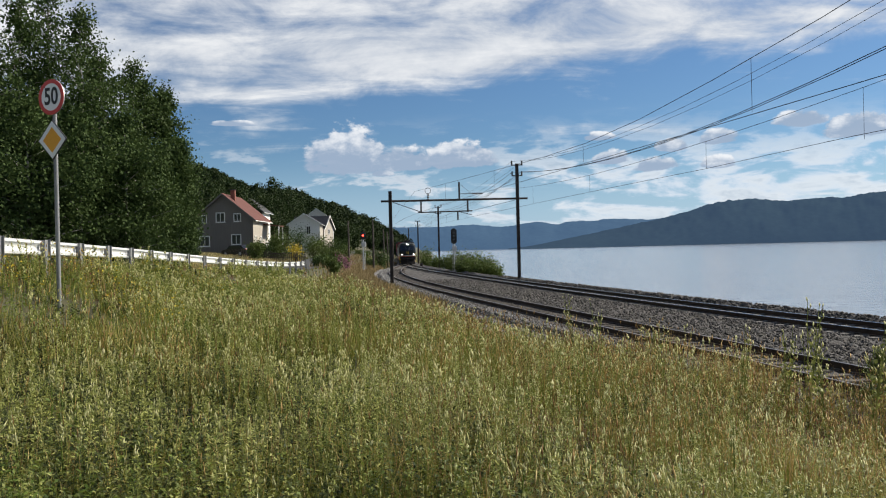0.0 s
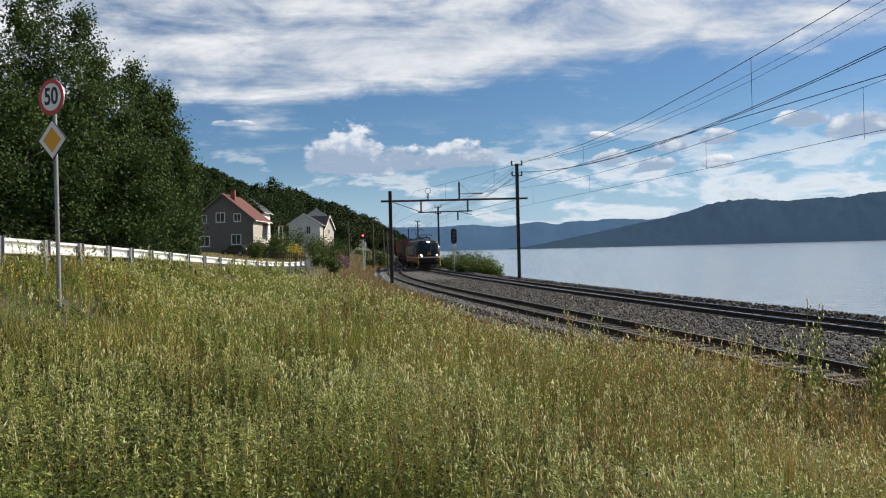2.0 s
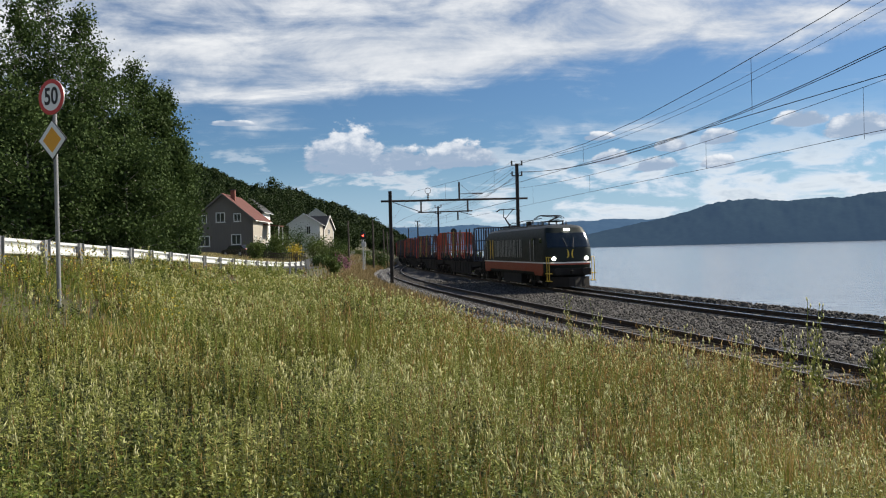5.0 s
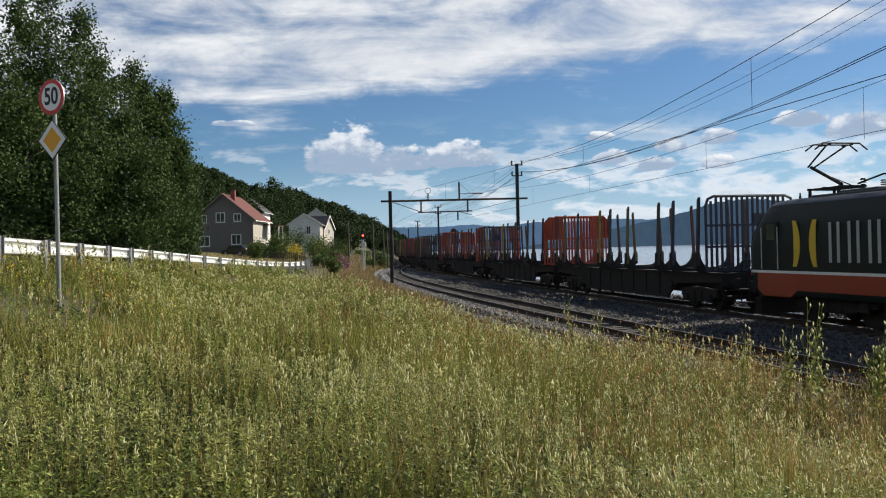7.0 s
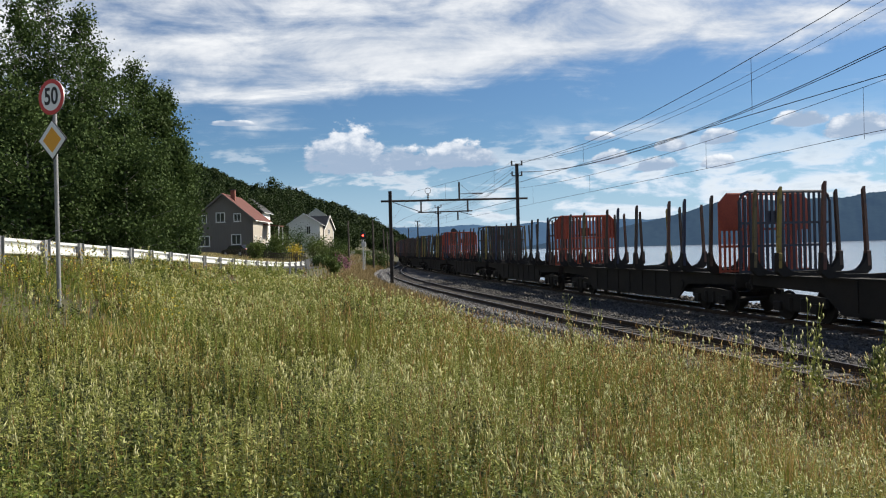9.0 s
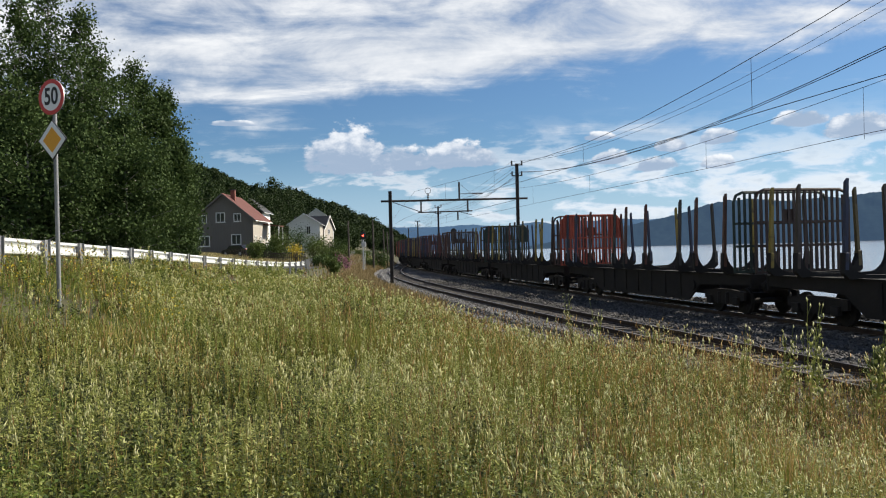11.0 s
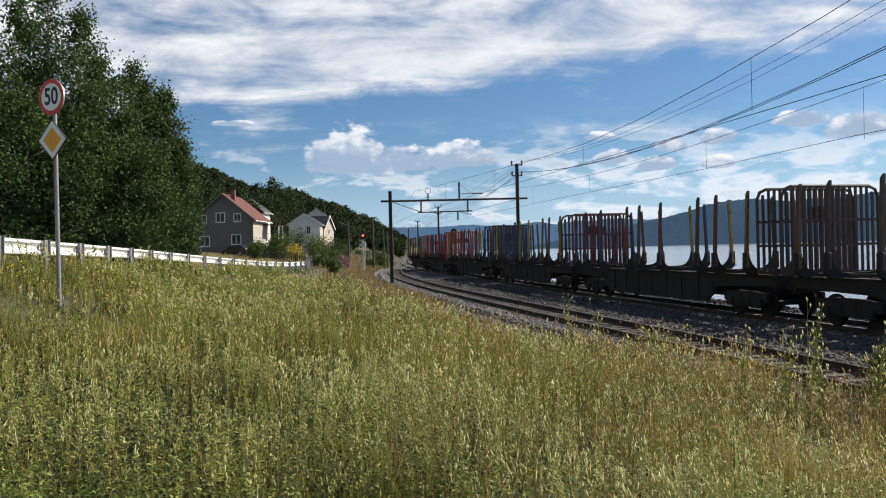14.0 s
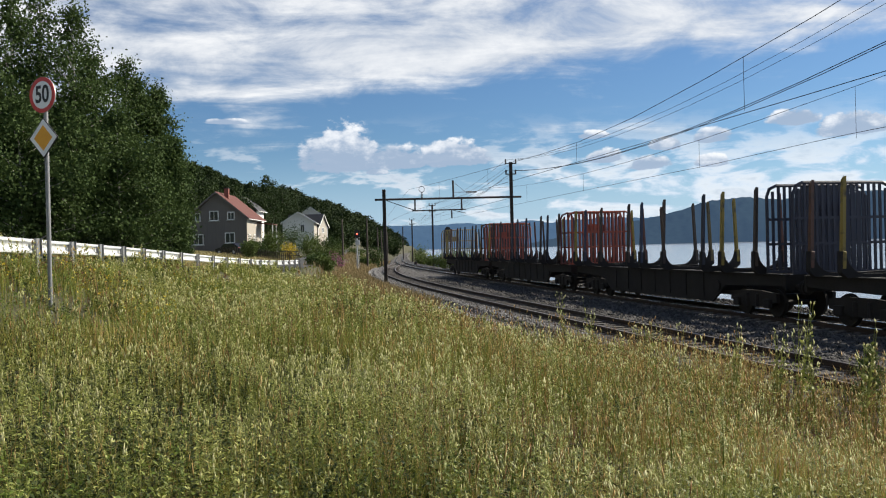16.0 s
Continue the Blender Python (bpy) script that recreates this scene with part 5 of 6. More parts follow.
def build_tree(x, y, h, rad, seed, label, leaf=0.15, n_leaf=11000, bark=None, leaves=None, base_z=None, low=0.12):
    rng = np.random.default_rng(seed)
    z0 = float(ground_z(x, y)) - 0.1 if base_z is None else base_z
    t = empty("tree", Matrix.Translation((x, y, z0)), label, "tree", "trees beside the road")
    bm = bmesh.new()
    lean = rng.normal(0, 0.012, 2) * h
    trunk = [(lean[0] * k * k, lean[1] * k * k, h * k) for k in np.linspace(0, 0.96, 8)]
    add_tube(bm, trunk, [max(0.018 * h * (1 - 0.95 * k), 0.02) for k in np.linspace(0, 0.96, 8)], 8)
    tips = []
    nb = int(26 + h * 1.6)
    for i in range(nb):
        k = low + (0.97 - low) * (i + rng.uniform(0, 1)) / nb
        a = rng.uniform(0, 2 * math.pi)
        env = (math.sin(math.pi * min(1, (k - low + 0.10) / (1.02 - low)) ** 0.75) ** 0.7)
        L = rad * max(env, 0.12) * rng.uniform(0.6, 1.15)
        p0 = Vector((lean[0] * k * k, lean[1] * k * k, h * k))
        d = Vector((math.cos(a), math.sin(a), rng.uniform(0.25, 0.8)))
        p1 = p0 + d * L * 0.55
        p2 = p0 + Vector((d.x * L, d.y * L, d.z * L * 0.75))
        r = 0.010 * h * (1 - k) * 0.5 + 0.015
        add_tube(bm, [p0, p1, p2], [r, r * 0.6, 0.008], 5, False)
        m = max(2, int(L / 0.45))
        for j in range(m):
            f = (j + 1) / m
            tips.append((np.array(p0.lerp(p2, f)) + rng.normal(0, 0.18, 3) * L * 0.35, 0.25 + 0.26 * L * 0.35))
            if rng.uniform() < 0.5:
                tips.append((np.array(p0.lerp(p2, f)) + rng.normal(0, 0.3, 3) * L * 0.4, 0.22 + 0.2 * L * 0.3))
    part("trunk", bm, bark or M_BARK, t, "pale mottled trunk and limbs")
    tips.append((np.array([lean[0], lean[1], h * 0.99]), 0.3))
    per = max(6, n_leaf // len(tips))
    C = np.concatenate([c + rng.normal(size=(per, 3)) * np.array([s, s, s * 0.8]) for c, s in tips])
    V, Fq = leaf_quads(C, leaf, rng)
    mesh_np("crown", V, Fq, leaves or M_LEAF, t, "dense dark green leaves")
    return t


# big mixed trees over the road: bearing, top as height over bearing, distance
def px_tree(px, top, d, rad, seed, **kw):
    x = (px - 784 + 0.0244 * (441 - top) * -1) / 1453.0 * d
    zt = 2.57 + (441.5 - 0.0244 * (px - 784) - top) / 1453.0 * d
    z0 = float(ground_z(x, d))
    build_tree(x, d, zt - z0, rad, seed, kw.pop("label", "tall leafy aspen tree beside the road"), **kw)


for i, (px, top, d, rad) in enumerate(((-150, 30, 36, 3.6), (-70, 10, 38, 3.6), (-5, 62, 37, 3.0), (52, -6, 39, 2.7), (100, -45, 41, 3.2), (160, 8, 41, 2.7), (205, 88, 43, 2.4), (246, 104, 45, 2.5), (276, 140, 46, 2.0), (304, 152, 47, 1.55), (320, 250, 45, 0.95), (232, 200, 40, 2.1), (150, 190, 38, 2.4), (284, 270, 42, 1.4), (60, 180, 36, 2.6))):
    px_tree(px, top, d, rad, 20 + i, n_leaf=15000, leaf=0.15)


def build_bush(x, y, h, rad, seed, label, leaf=0.13, n=2500, leaves=None, name="bush", group="bushes"):
    rng = np.random.default_rng(seed)
    z0 = float(ground_z(x, y)) - 0.05
    b = empty(name, Matrix.Translation((x, y, z0)), label, name.replace("_", " "), group)
    bm = bmesh.new()
    tips = []
    for i in range(12):
        a = rng.uniform(0, 2 * math.pi)
        k = rng.uniform(0.5, 1.0)
        p = Vector((math.cos(a) * rad * k * 0.8, math.sin(a) * rad * k * 0.8, h * (1.08 - 0.45 * k * k) * rng.uniform(0.75, 1)))
        add_tube(bm, [(0, 0, 0), (p.x * 0.45, p.y * 0.45, p.z * 0.6), p], [0.05, 0.03, 0.01], 5, False)
        for f in (0.35, 0.6, 0.8, 1.0):
            tips.append(np.array(p) * f + rng.normal(0, 0.12, 3) * rad)
    part("stem", bm, M_BARKD, b)
    per = max(5, n // len(tips))
    C = np.concatenate([c + rng.normal(size=(per, 3)) * np.array([rad * 0.24, rad * 0.24, h * 0.13]) for c in tips])
    C[:, 2] = np.maximum(C[:, 2], 0.03)
    V, Fq = leaf_quads(C, leaf, rng)
    mesh_np("foliage", V, Fq, leaves or M_LEAF2, b)
    return b


def px_bush(px, top, d, rad, seed, label="leafy green garden bush", **kw):
    x = (px - 784) / 1453.0 * d
    zt = 2.57 + (441.5 - 0.0244 * (px - 784) - top) / 1453.0 * d
    h = max(0.8, zt - float(ground_z(x, d)))
    build_bush(x, d, h, rad, seed, label, **kw)


# shrubs on the lake bank behind the main line
for i, (px, top, d, rad) in enumerate(((812, 448, 102, 1.7), (836, 446, 98, 1.9), (858, 452, 93, 1.6), (872, 468, 90, 1.2), (848, 462, 90, 1.3), (824, 458, 94, 1.4))):
    px_bush(px, top, d, rad, 60 + i, "leafy green shrub on the lake bank", n=4200, leaf=0.17, group="shrubs on the bank")
for i, (px, top, d, rad) in enumerate(((790, 452, 112, 1.0), (772, 456, 128, 1.1), (757, 452, 140, 1.2), (760, 440, 165, 1.6), (748, 436, 190, 2.0))):
    px_bush(px, top, d, rad, 70 + i, "low green scrub beside the line", n=1600, leaf=0.2, group="scrub along the line")
# gardens and road verge
for i, (px, top, d, rad) in enumerate(((466, 426, 106, 1.3), (480, 422, 107, 1.3), (500, 410, 108, 1.8), (521, 400, 118, 2.3), (556, 416, 126, 1.9), (575, 420, 130, 1.8), (596, 424, 132, 1.8), (610, 432, 136, 1.5), (590, 440, 100, 1.3),
                                          (570, 452, 82, 1.1), (585, 458, 78, 1.0), (452, 428, 101, 1.1), (334, 434, 84, 1.0), (312, 420, 70, 1.3), (655, 455, 118, 1.1), (672, 440, 128, 1.8), (640, 452, 140, 1.6), (600, 455, 92, 1.0))):
    px_bush(px, top, d, rad, 90 + i, n=2200, leaf=0.19, leaves=M_LEAF if i % 3 == 0 else M_LEAF2, group="garden bushes")
px_bush(523, 429, 107, 1.1, 130, "yellow flowering garden bush", n=500, leaf=0.2, leaves=M_YELLOW, group="garden bushes")
px_bush(602, 446, 88, 0.7, 131, "pink fireweed clump beside the road", n=260, leaf=0.14, leaves=M_PINK, group="fireweed clumps")
px_bush(612, 452, 90, 0.7, 132, "pink fireweed clump beside the road", n=260, leaf=0.14, leaves=M_PINK, group="fireweed clumps")
for i, (px, top, d, rad) in enumerate(((385, 296, 140, 5.0), (365, 290, 128, 4.2), (430, 322, 150, 4.6), (455, 326, 158, 4.5), (488, 312, 190, 6.0), (515, 330, 210, 5.0), (410, 318, 146, 4.2), (345, 300, 120, 4.0))):
    px_tree(px, top, d, rad, 150 + i, n_leaf=9000, leaf=0.34, label="broad leafy tree on the slope behind the houses", bark=M_BARKD, leaves=M_LEAFD)


for i, (px, top, d, rad) in enumerate(((603, 392, 205, 4.0), (622, 400, 215, 3.6), (660, 408, 235, 3.6), (676, 414, 250, 3.4), (690, 420, 262, 3.2), (706, 426, 285, 3.4))):
    px_tree(px, top, d, rad, 170 + i, n_leaf=3600, leaf=0.5, label="leafy roadside tree below the wooded hill", bark=M_BARKD, leaves=M_LEAFD)


# outline of the wooded ridge: bearing (x over y) and height over distance
CREST = spline([(-0.60, 0.20), (-0.40, 0.16), (-0.30, 0.112), (-0.262, 0.098), (-0.235, 0.084), (-0.20, 0.080), (-0.178, 0.078), (-0.150, 0.068), (-0.125, 0.0605), (-0.09, 0.047), (-0.058, 0.031), (-0.03, 0.010), (-0.015, 0.004)])


def forest():
    """The wooded hillside as one joined wood of spruces and broad crowns."""
    rng = np.random.default_rng(9)
    Vs, F3, n0 = [], [], 0
    pts = []
    for i in range(4600):
        y = 125 * (9.5 ** rng.uniform(0, 1))
        xe = float(EDGE_X(y))
        x = xe - (24 - 15 * float(sstep(200, 300, y))) - abs(rng.normal(0, 1)) * (22 + 0.13 * y)
        if y < 232 and x > -46:
            continue
        pts.append((x, y))
    for x, y in pts:
        z = float(ground_z(x, y))
        conifer = rng.uniform() < 0.62
        h = rng.uniform(8, 15) * (1.0 if conifer else 0.82)
        # the wood thins to low growth towards the crest
        h = min(h, 2.57 + float(CREST(x / y)) * y * rng.uniform(0.93, 1.02) - z)
        if h < 3:
            continue
        near = y < 420
        if conifer:
            r = h * rng.uniform(0.15, 0.21)
            m = 110 if near else 44
            f = np.sqrt(rng.uniform(0, 1, m))
            a = rng.uniform(0, 2 * math.pi, m)
            q = r * f * rng.uniform(0.75, 1.1, m)
            C = np.stack([x + q * np.cos(a), y + q * np.sin(a), z + h * (1.0 - 0.92 * f)], 1)
            size = h * (0.085 if near else 0.15) * (0.35 + 0.75 * f)
        else:
            r = h * rng.uniform(0.24, 0.34)
            m = 200 if near else 84
            v = rng.normal(size=(m, 3))
            v /= np.linalg.norm(v, axis=1, keepdims=True)
            C = v * np.array([r, r, h * 0.36]) * rng.uniform(0.6, 1.06, (m, 1)) + np.array([x, y, z + h * 0.62])
            size = np.full(m, r * (0.28 if near else 0.5))
        q, _ = leaf_quads(C, size, rng)
        Vs.append(q)
        i = np.arange(m) * 4
        F3.append(np.concatenate([np.stack([i, i + 1, i + 2], 1), np.stack([i, i + 2, i + 3], 1)]) + n0)
        n0 += 4 * m
    w = mesh_np("forest", np.concatenate(Vs), np.concatenate(F3), M_NEEDLE)
    tagged(w, "dark mixed spruce forest covering the hillside", "forest", kind="stuff")


forest()


# ---- meadow ----
def meadow_points(n, rng, r0=2.2, r1=75.0, pw=0.8, half=42.0):
    """Points over the meadow, thinning out with distance from the path."""
    u = rng.uniform(0, 1, n)
    k = 1 - pw
    r = (r0 ** k + u * (r1 ** k - r0 ** k)) ** (1 / k) if abs(k) > 1e-6 else r0 * (r1 / r0) ** u
    a = np.radians(rng.uniform(-half, half, n))
    x, y = r * np.sin(a), r * np.cos(a)
    side = SIDE_X(np.minimum(y, 165))
    edge = EDGE_X(y)
    lim = side - 0.80 - 0.4 * sstep(16, 24, y) - 1.3 * sstep(20, 38, y) - 1.5 * sstep(21, 32, y) - 0.35 * wave(x * 0 + 1, y, 0.8, 2.0) + np.where(y < 14, 1.2, 0)
    ok = (x < lim) & (x > edge - 0.4)
    return x[ok], y[ok]


def growth(x, y):
    """How tall and thick the meadow stands: clumps, hollows, and rank growth by the siding."""
    t = 0.45 * patches(x, y, 2.6, 1) + 0.35 * patches(x, y, 0.9, 2) + 0.2 * patches(x, y, 0.35, 3)
    near = sstep(3.2, 0.8, SIDE_X(np.minimum(y, 165)) - x) * sstep(26, 20, y)
    return (0.18 + 1.65 * sstep(0.30, 0.74, t) + 0.5 * near) * (0.70 + 0.30 * sstep(0.2, 3.0, x - EDGE_X(y))) * (1 - 0.6 * sstep(3.6, 0.4, SIDE_X(np.minimum(y, 165)) - 3.4 - x) * sstep(19, 27, y))


def dryness(x, y):
    """0 lush, 1 parched: parched towards the railway and in patches."""
    side = SIDE_X(np.minimum(y, 165))
    edge = EDGE_X(y)
    u = (side - x) / np.maximum(side - edge, 1)
    d = 0.85 * (1 - sstep(0.14, 0.55, u)) + 0.75 * (patches(x, y, 5.0, 5) - 0.5) + 0.8 * (patches(x, y, 1.6, 6) - 0.5) + 0.02
    return np.clip(d, 0, 1)


def blades(x, y, h, w, rng, lean=0.32):
    """Tapering bent blades, a quad and a tip each."""
    n = len(x)
    z = ground_z(x, y) - 0.02
    a = rng.uniform(0, 2 * math.pi, n)
    b = rng.uniform(0, 2 * math.pi, n)
    wx, wy = np.cos(a) * w / 2, np.sin(a) * w / 2
    lx, ly = np.cos(b) * h * lean * rng.uniform(0.1, 1, n), np.sin(b) * h * lean * rng.uniform(0.1, 1, n)
    P = np.stack([x, y, z], 1)
    V = np.empty((n, 5, 3))
    V[:, 0] = P + np.stack([wx, wy, 0 * x], 1)
    V[:, 1] = P - np.stack([wx, wy, 0 * x], 1)
    mid = P + np.stack([lx * 0.35, ly * 0.35, h * 0.55], 1)
    V[:, 2] = mid - np.stack([wx, wy, 0 * x], 1) * 0.75
    V[:, 3] = mid + np.stack([wx, wy, 0 * x], 1) * 0.75
    V[:, 4] = P + np.stack([lx, ly, h * 0.98], 1)
    i = np.arange(n)[:, None] * 5
    return V.reshape(-1, 3), [i + np.array([[0, 1, 2, 3]]), i + np.array([[3, 2, 4]])], V[:, 4]


def spindles(T, L, r, rng):
    """Upright seed heads below the tips T."""
    n = len(T)
    d = np.stack([rng.normal(0, 0.22, n), rng.normal(0, 0.22, n), np.ones(n)], 1)
    d /= np.linalg.norm(d, axis=1, keepdims=True)
    u = np.cross(d, np.array([1.0, 0, 0]))
    u /= np.linalg.norm(u, axis=1, keepdims=True)
    v = np.cross(d, u)
    c = T + d * (L * 0.45)[:, None]
    V = np.empty((n, 5, 3))
    V[:, 0] = T
    V[:, 4] = T + d * L[:, None]
    for k in range(3):
        a = 2 * math.pi * k / 3
        V[:, 1 + k] = c + (u * math.cos(a) + v * math.sin(a)) * r[:, None]
    i = np.arange(n)[:, None] * 5
    F = np.concatenate([i + np.array([[0, 2, 1]]), i + np.array([[0, 3, 2]]), i + np.array([[0, 1, 3]]), i + np.array([[4, 1, 2]]), i + np.array([[4, 2, 3]]), i + np.array([[4, 3, 1]])])
    return V.reshape(-1, 3), F


def join(parts):
    Vs, groups, n0 = [], {}, 0
    for V, Fs in parts:
        for F in (Fs if isinstance(Fs, list) else [Fs]):
            groups.setdefault(F.shape[1], []).append(F + n0)
        Vs.append(V)
        n0 += len(V)
    return np.concatenate(Vs), [np.concatenate(g) for g in groups.values()]


def plant_leaves(P, T, k, length, width, rng, f0=0.12, f1=0.97, rise=0.55):
    """k narrow leaves up each stem from P to T, standing outwards and upwards."""
    n = len(P)
    f = rng.uniform(f0, f1, (n, k, 1))
    a = rng.uniform(0, 2 * math.pi, (n, k))
    up = rng.normal(rise, 0.35, (n, k))
    d = np.stack([np.cos(a), np.sin(a), up], -1)
    d /= np.linalg.norm(d, axis=-1, keepdims=True)
    side = np.stack([-np.sin(a), np.cos(a), rng.normal(0, 0.4, (n, k))], -1)
    L = (length[:, None] * rng.uniform(0.55, 1.25, (n, k)) * (1.15 - 0.6 * f[..., 0]))[..., None]
    w = (width[:, None] * rng.uniform(0.7, 1.3, (n, k)))[..., None]
    C = P[:, None] + (T - P)[:, None] * f
    V = np.stack([C, C + d * L * 0.5 + side * w * 0.5, C + d * L - np.array([0, 0, 0.12]) * L, C + d * L * 0.5 - side * w * 0.5], 2)
    return V.reshape(-1, 3), np.arange(4 * n * k).reshape(-1, 4)


def weeds(name, x, y, h, k, length, width, material, rng, label, lean=0.16):
    """A stand of leafy stems; gives back the tips."""
    r = np.hypot(x, y)
    V1, F1, T = blades(x, y, h, np.maximum(0.004, 0.0005 * r), rng, lean)
    P = np.stack([x, y, ground_z(x, y)], 1)
    V2, F2 = plant_leaves(P, T, k, np.maximum(length, 0.0040 * r), np.maximum(width, 0.0014 * r), rng)
    V, F = join([(V1, F1), (V2, F2)])
    tagged(mesh_np(name, V, F, material), label, "weeds", kind="stuff")
    return T, r


def build_meadow():
    rng = np.random.default_rng(31)
    # green blades
    x, y = meadow_points(215000, rng, 2.6, 75, 0.75)
    r = np.hypot(x, y)
    dr = dryness(x, y)
    gr = growth(x, y)
    keep = (rng.uniform(0, 1, len(x)) > dr * 0.55) & (rng.uniform(0.1, 1.1, len(x)) < gr)
    x, y, r = x[keep], y[keep], r[keep]
    h = (0.06 + 0.30 * gr[keep]) * rng.uniform(0.4, 1.3, len(x))
    w = np.maximum(0.005, 0.0009 * r) * rng.uniform(0.7, 1.4, len(x))
    V, F, T = blades(x, y, h, w, rng, 0.60)
    # thinner growth around and behind
    n = 45000
    a, q = rng.uniform(0, 2 * math.pi, n), 16 * np.sqrt(rng.uniform(0, 1, n))
    x2, y2 = q * np.sin(a), q * np.cos(a)
    k2 = (x2 > EDGE_X(y2)) & (x2 < SIDE_X(y2) - 1.5) & ((abs(np.degrees(np.arctan2(x2, y2))) > 42) | (q < 2.6)) & (q > 0.5)
    V2, F2, _ = blades(x2[k2], y2[k2], 0.30 * rng.uniform(0.5, 1.3, k2.sum()), np.full(k2.sum(), 0.012), rng, 0.42)
    V, F = join([(V, F), (V2, F2)])
    tagged(mesh_np("meadow_grass", V, F, M_GRASS), "tall green meadow grass", "grass", kind="stuff")
    # dry stalks with seed heads
    x, y = meadow_points(110000, rng, 2.8, 70, 0.75)
    r = np.hypot(x, y)
    dr = dryness(x, y)
    gr = growth(x, y)
    keep = (rng.uniform(0, 1, len(x)) < 0.06 + 1.15 * dr) & (rng.uniform(0.1, 1.1, len(x)) < gr)
    x, y, r = x[keep], y[keep], r[keep]
    h = (0.15 + 0.42 * gr[keep]) * rng.uniform(0.6, 1.25, len(x))
    w = np.maximum(0.003, 0.0006 * r) * rng.uniform(0.7, 1.3, len(x))
    V, F, T = blades(x, y, h, w, rng, 0.35)
    pick = rng.uniform(0, 1, len(T)) < 0.35 * (0.3 + 0.7 * sstep(4.5, 9, r))
    L = rng.uniform(0.05, 0.11, pick.sum()) * (1 + 0.012 * r[pick])
    S, SF = spindles(T[pick], L, np.maximum(0.0035, 0.0006 * r[pick]) * rng.uniform(0.8, 1.5, pick.sum()), rng)
    V, F = join([(V, F), (S, SF)])
    tagged(mesh_np("dry_grass", V, F, M_DRY), "dry straw coloured grass stalks with seed heads", "grass", kind="stuff")
    # grey-green leafy weeds with pale heads, the main growth, in drifts
    x, y = meadow_points(42000, rng, 2.8, 62, 0.50)
    r = np.hypot(x, y)
    dr = dryness(x, y)
    gr = growth(x, y)
    drift = patches(x, y, 2.8, 8) * 0.6 + patches(x, y, 0.8, 18) * 0.4
    keep = rng.uniform(0, 1, len(x)) < np.clip(sstep(0.36, 0.64, drift), 0.05, 1) * (1 - 0.62 * dr) * (0.40 + 0.60 * sstep(4.2, 8.5, r + 0.4 * sstep(-1, 3, x)))
    x, y, gr = x[keep], y[keep], gr[keep]
    T, r = weeds("leafy_weeds", x, y, rng.uniform(0.5, 1.1, len(x)) * (0.28 + 0.40 * gr), 26, 0.050, 0.011, M_WEED, rng, "grey-green leafy weeds among the grass")
    m = rng.uniform(0, 1, len(T)) < (0.42 + 0.25 * sstep(7, 14, r)) * (0.35 + 0.65 * sstep(4.5, 9, r + 3.0 * sstep(-1.2, 0.8, x)))
    T2, rr = T[m], r[m]
    big = np.random.default_rng(5).uniform(0, 1, len(T2))
    heads, sizes = [T2], [rr]
    for _ in range(3):
        heads.append(T2 + rng.normal(0, 1, T2.shape) * np.array([0.018, 0.018, 0.035]) - np.array([0, 0, 0.03]))
        sizes.append(rr)
    H, rr = np.concatenate(heads), np.concatenate(sizes)
    S, SF = spindles(H, rng.uniform(0.025, 0.065, len(H)) * (1 + 0.02 * rr) * np.tile(0.7 + 0.9 * big ** 3, 4), np.maximum(0.0052, 0.0007 * rr) * np.tile(0.75 + 0.8 * big ** 3, 4) * rng.uniform(0.6, 1.4, len(H)), rng)
    tagged(mesh_np("pale_seed_heads", S, [SF], M_SEED), "pale cream seed heads above the weeds", "seed heads", kind="stuff")
    # fresh green weeds between them
    x, y = meadow_points(22000, rng, 2.8, 50, 0.6)
    drift = patches(x, y, 3.4, 28) * 0.6 + patches(x, y, 0.7, 38) * 0.4
    keep = (rng.uniform(0, 1, len(x)) < np.clip(sstep(0.38, 0.66, drift), 0.05, 1)) & (rng.uniform(0, 1, len(x)) > 0.5 * dryness(x, y))
    x, y = x[keep], y[keep]
    weeds("green_weeds", x, y, rng.uniform(0.5, 1.1, len(x)) * (0.18 + 0.36 * growth(x, y)), 24, 0.060, 0.013, M_FRESH, rng, "fresh green leafy weeds in the meadow", 0.25)
    # dark leafy undergrowth in patches, thickest near the path, doubling as shade between plants
    x, y = meadow_points(30000, rng, 2.6, 34, 0.8)
    r = np.hypot(x, y)
    shade = 0.6 * patches(x, y, 2.2, 11) + 0.4 * patches(x, y, 0.7, 12) + 0.24 * (1 - sstep(4, 8, r)) * sstep(5.0, 0.0, x)
    keep = shade > 0.54
    x, y = x[keep], y[keep]
    weeds("dark_weeds", x, y, rng.uniform(0.5, 1.1, len(x)) * (0.16 + 0.30 * growth(x, y)), 18, 0.055, 0.018, M_DARKWEED, rng, "dark green leafy undergrowth, also for shade between meadow plants", 0.3)
    # russet sorrel gone to seed, in a few drifts
    x, y = meadow_points(26000, rng, 3.0, 45, 0.7)
    drift = patches(x, y, 3.2, 44) * 0.65 + patches(x, y, 0.6, 45) * 0.35
    keep = rng.uniform(0, 1, len(x)) < 0.9 * sstep(0.54, 0.74, drift)
    x, y = x[keep], y[keep]
    weeds("russet_sorrel", x, y, rng.uniform(0.5, 1.1, len(x)) * (0.22 + 0.30 * growth(x, y)), 16, 0.022, 0.008, M_SORREL, rng, "russet sorrel stalks gone to seed", 0.2)
    # yellow flowers along the barrier
    x, y = meadow_points(60000, rng, 14, 45, 0.6, 40)
    edge = EDGE_X(y)
    keep = (x - edge < 3.2) & (rng.uniform(0, 1, len(x)) < 0.9 * (patches(x, y, 1.5, 4) - 0.35))
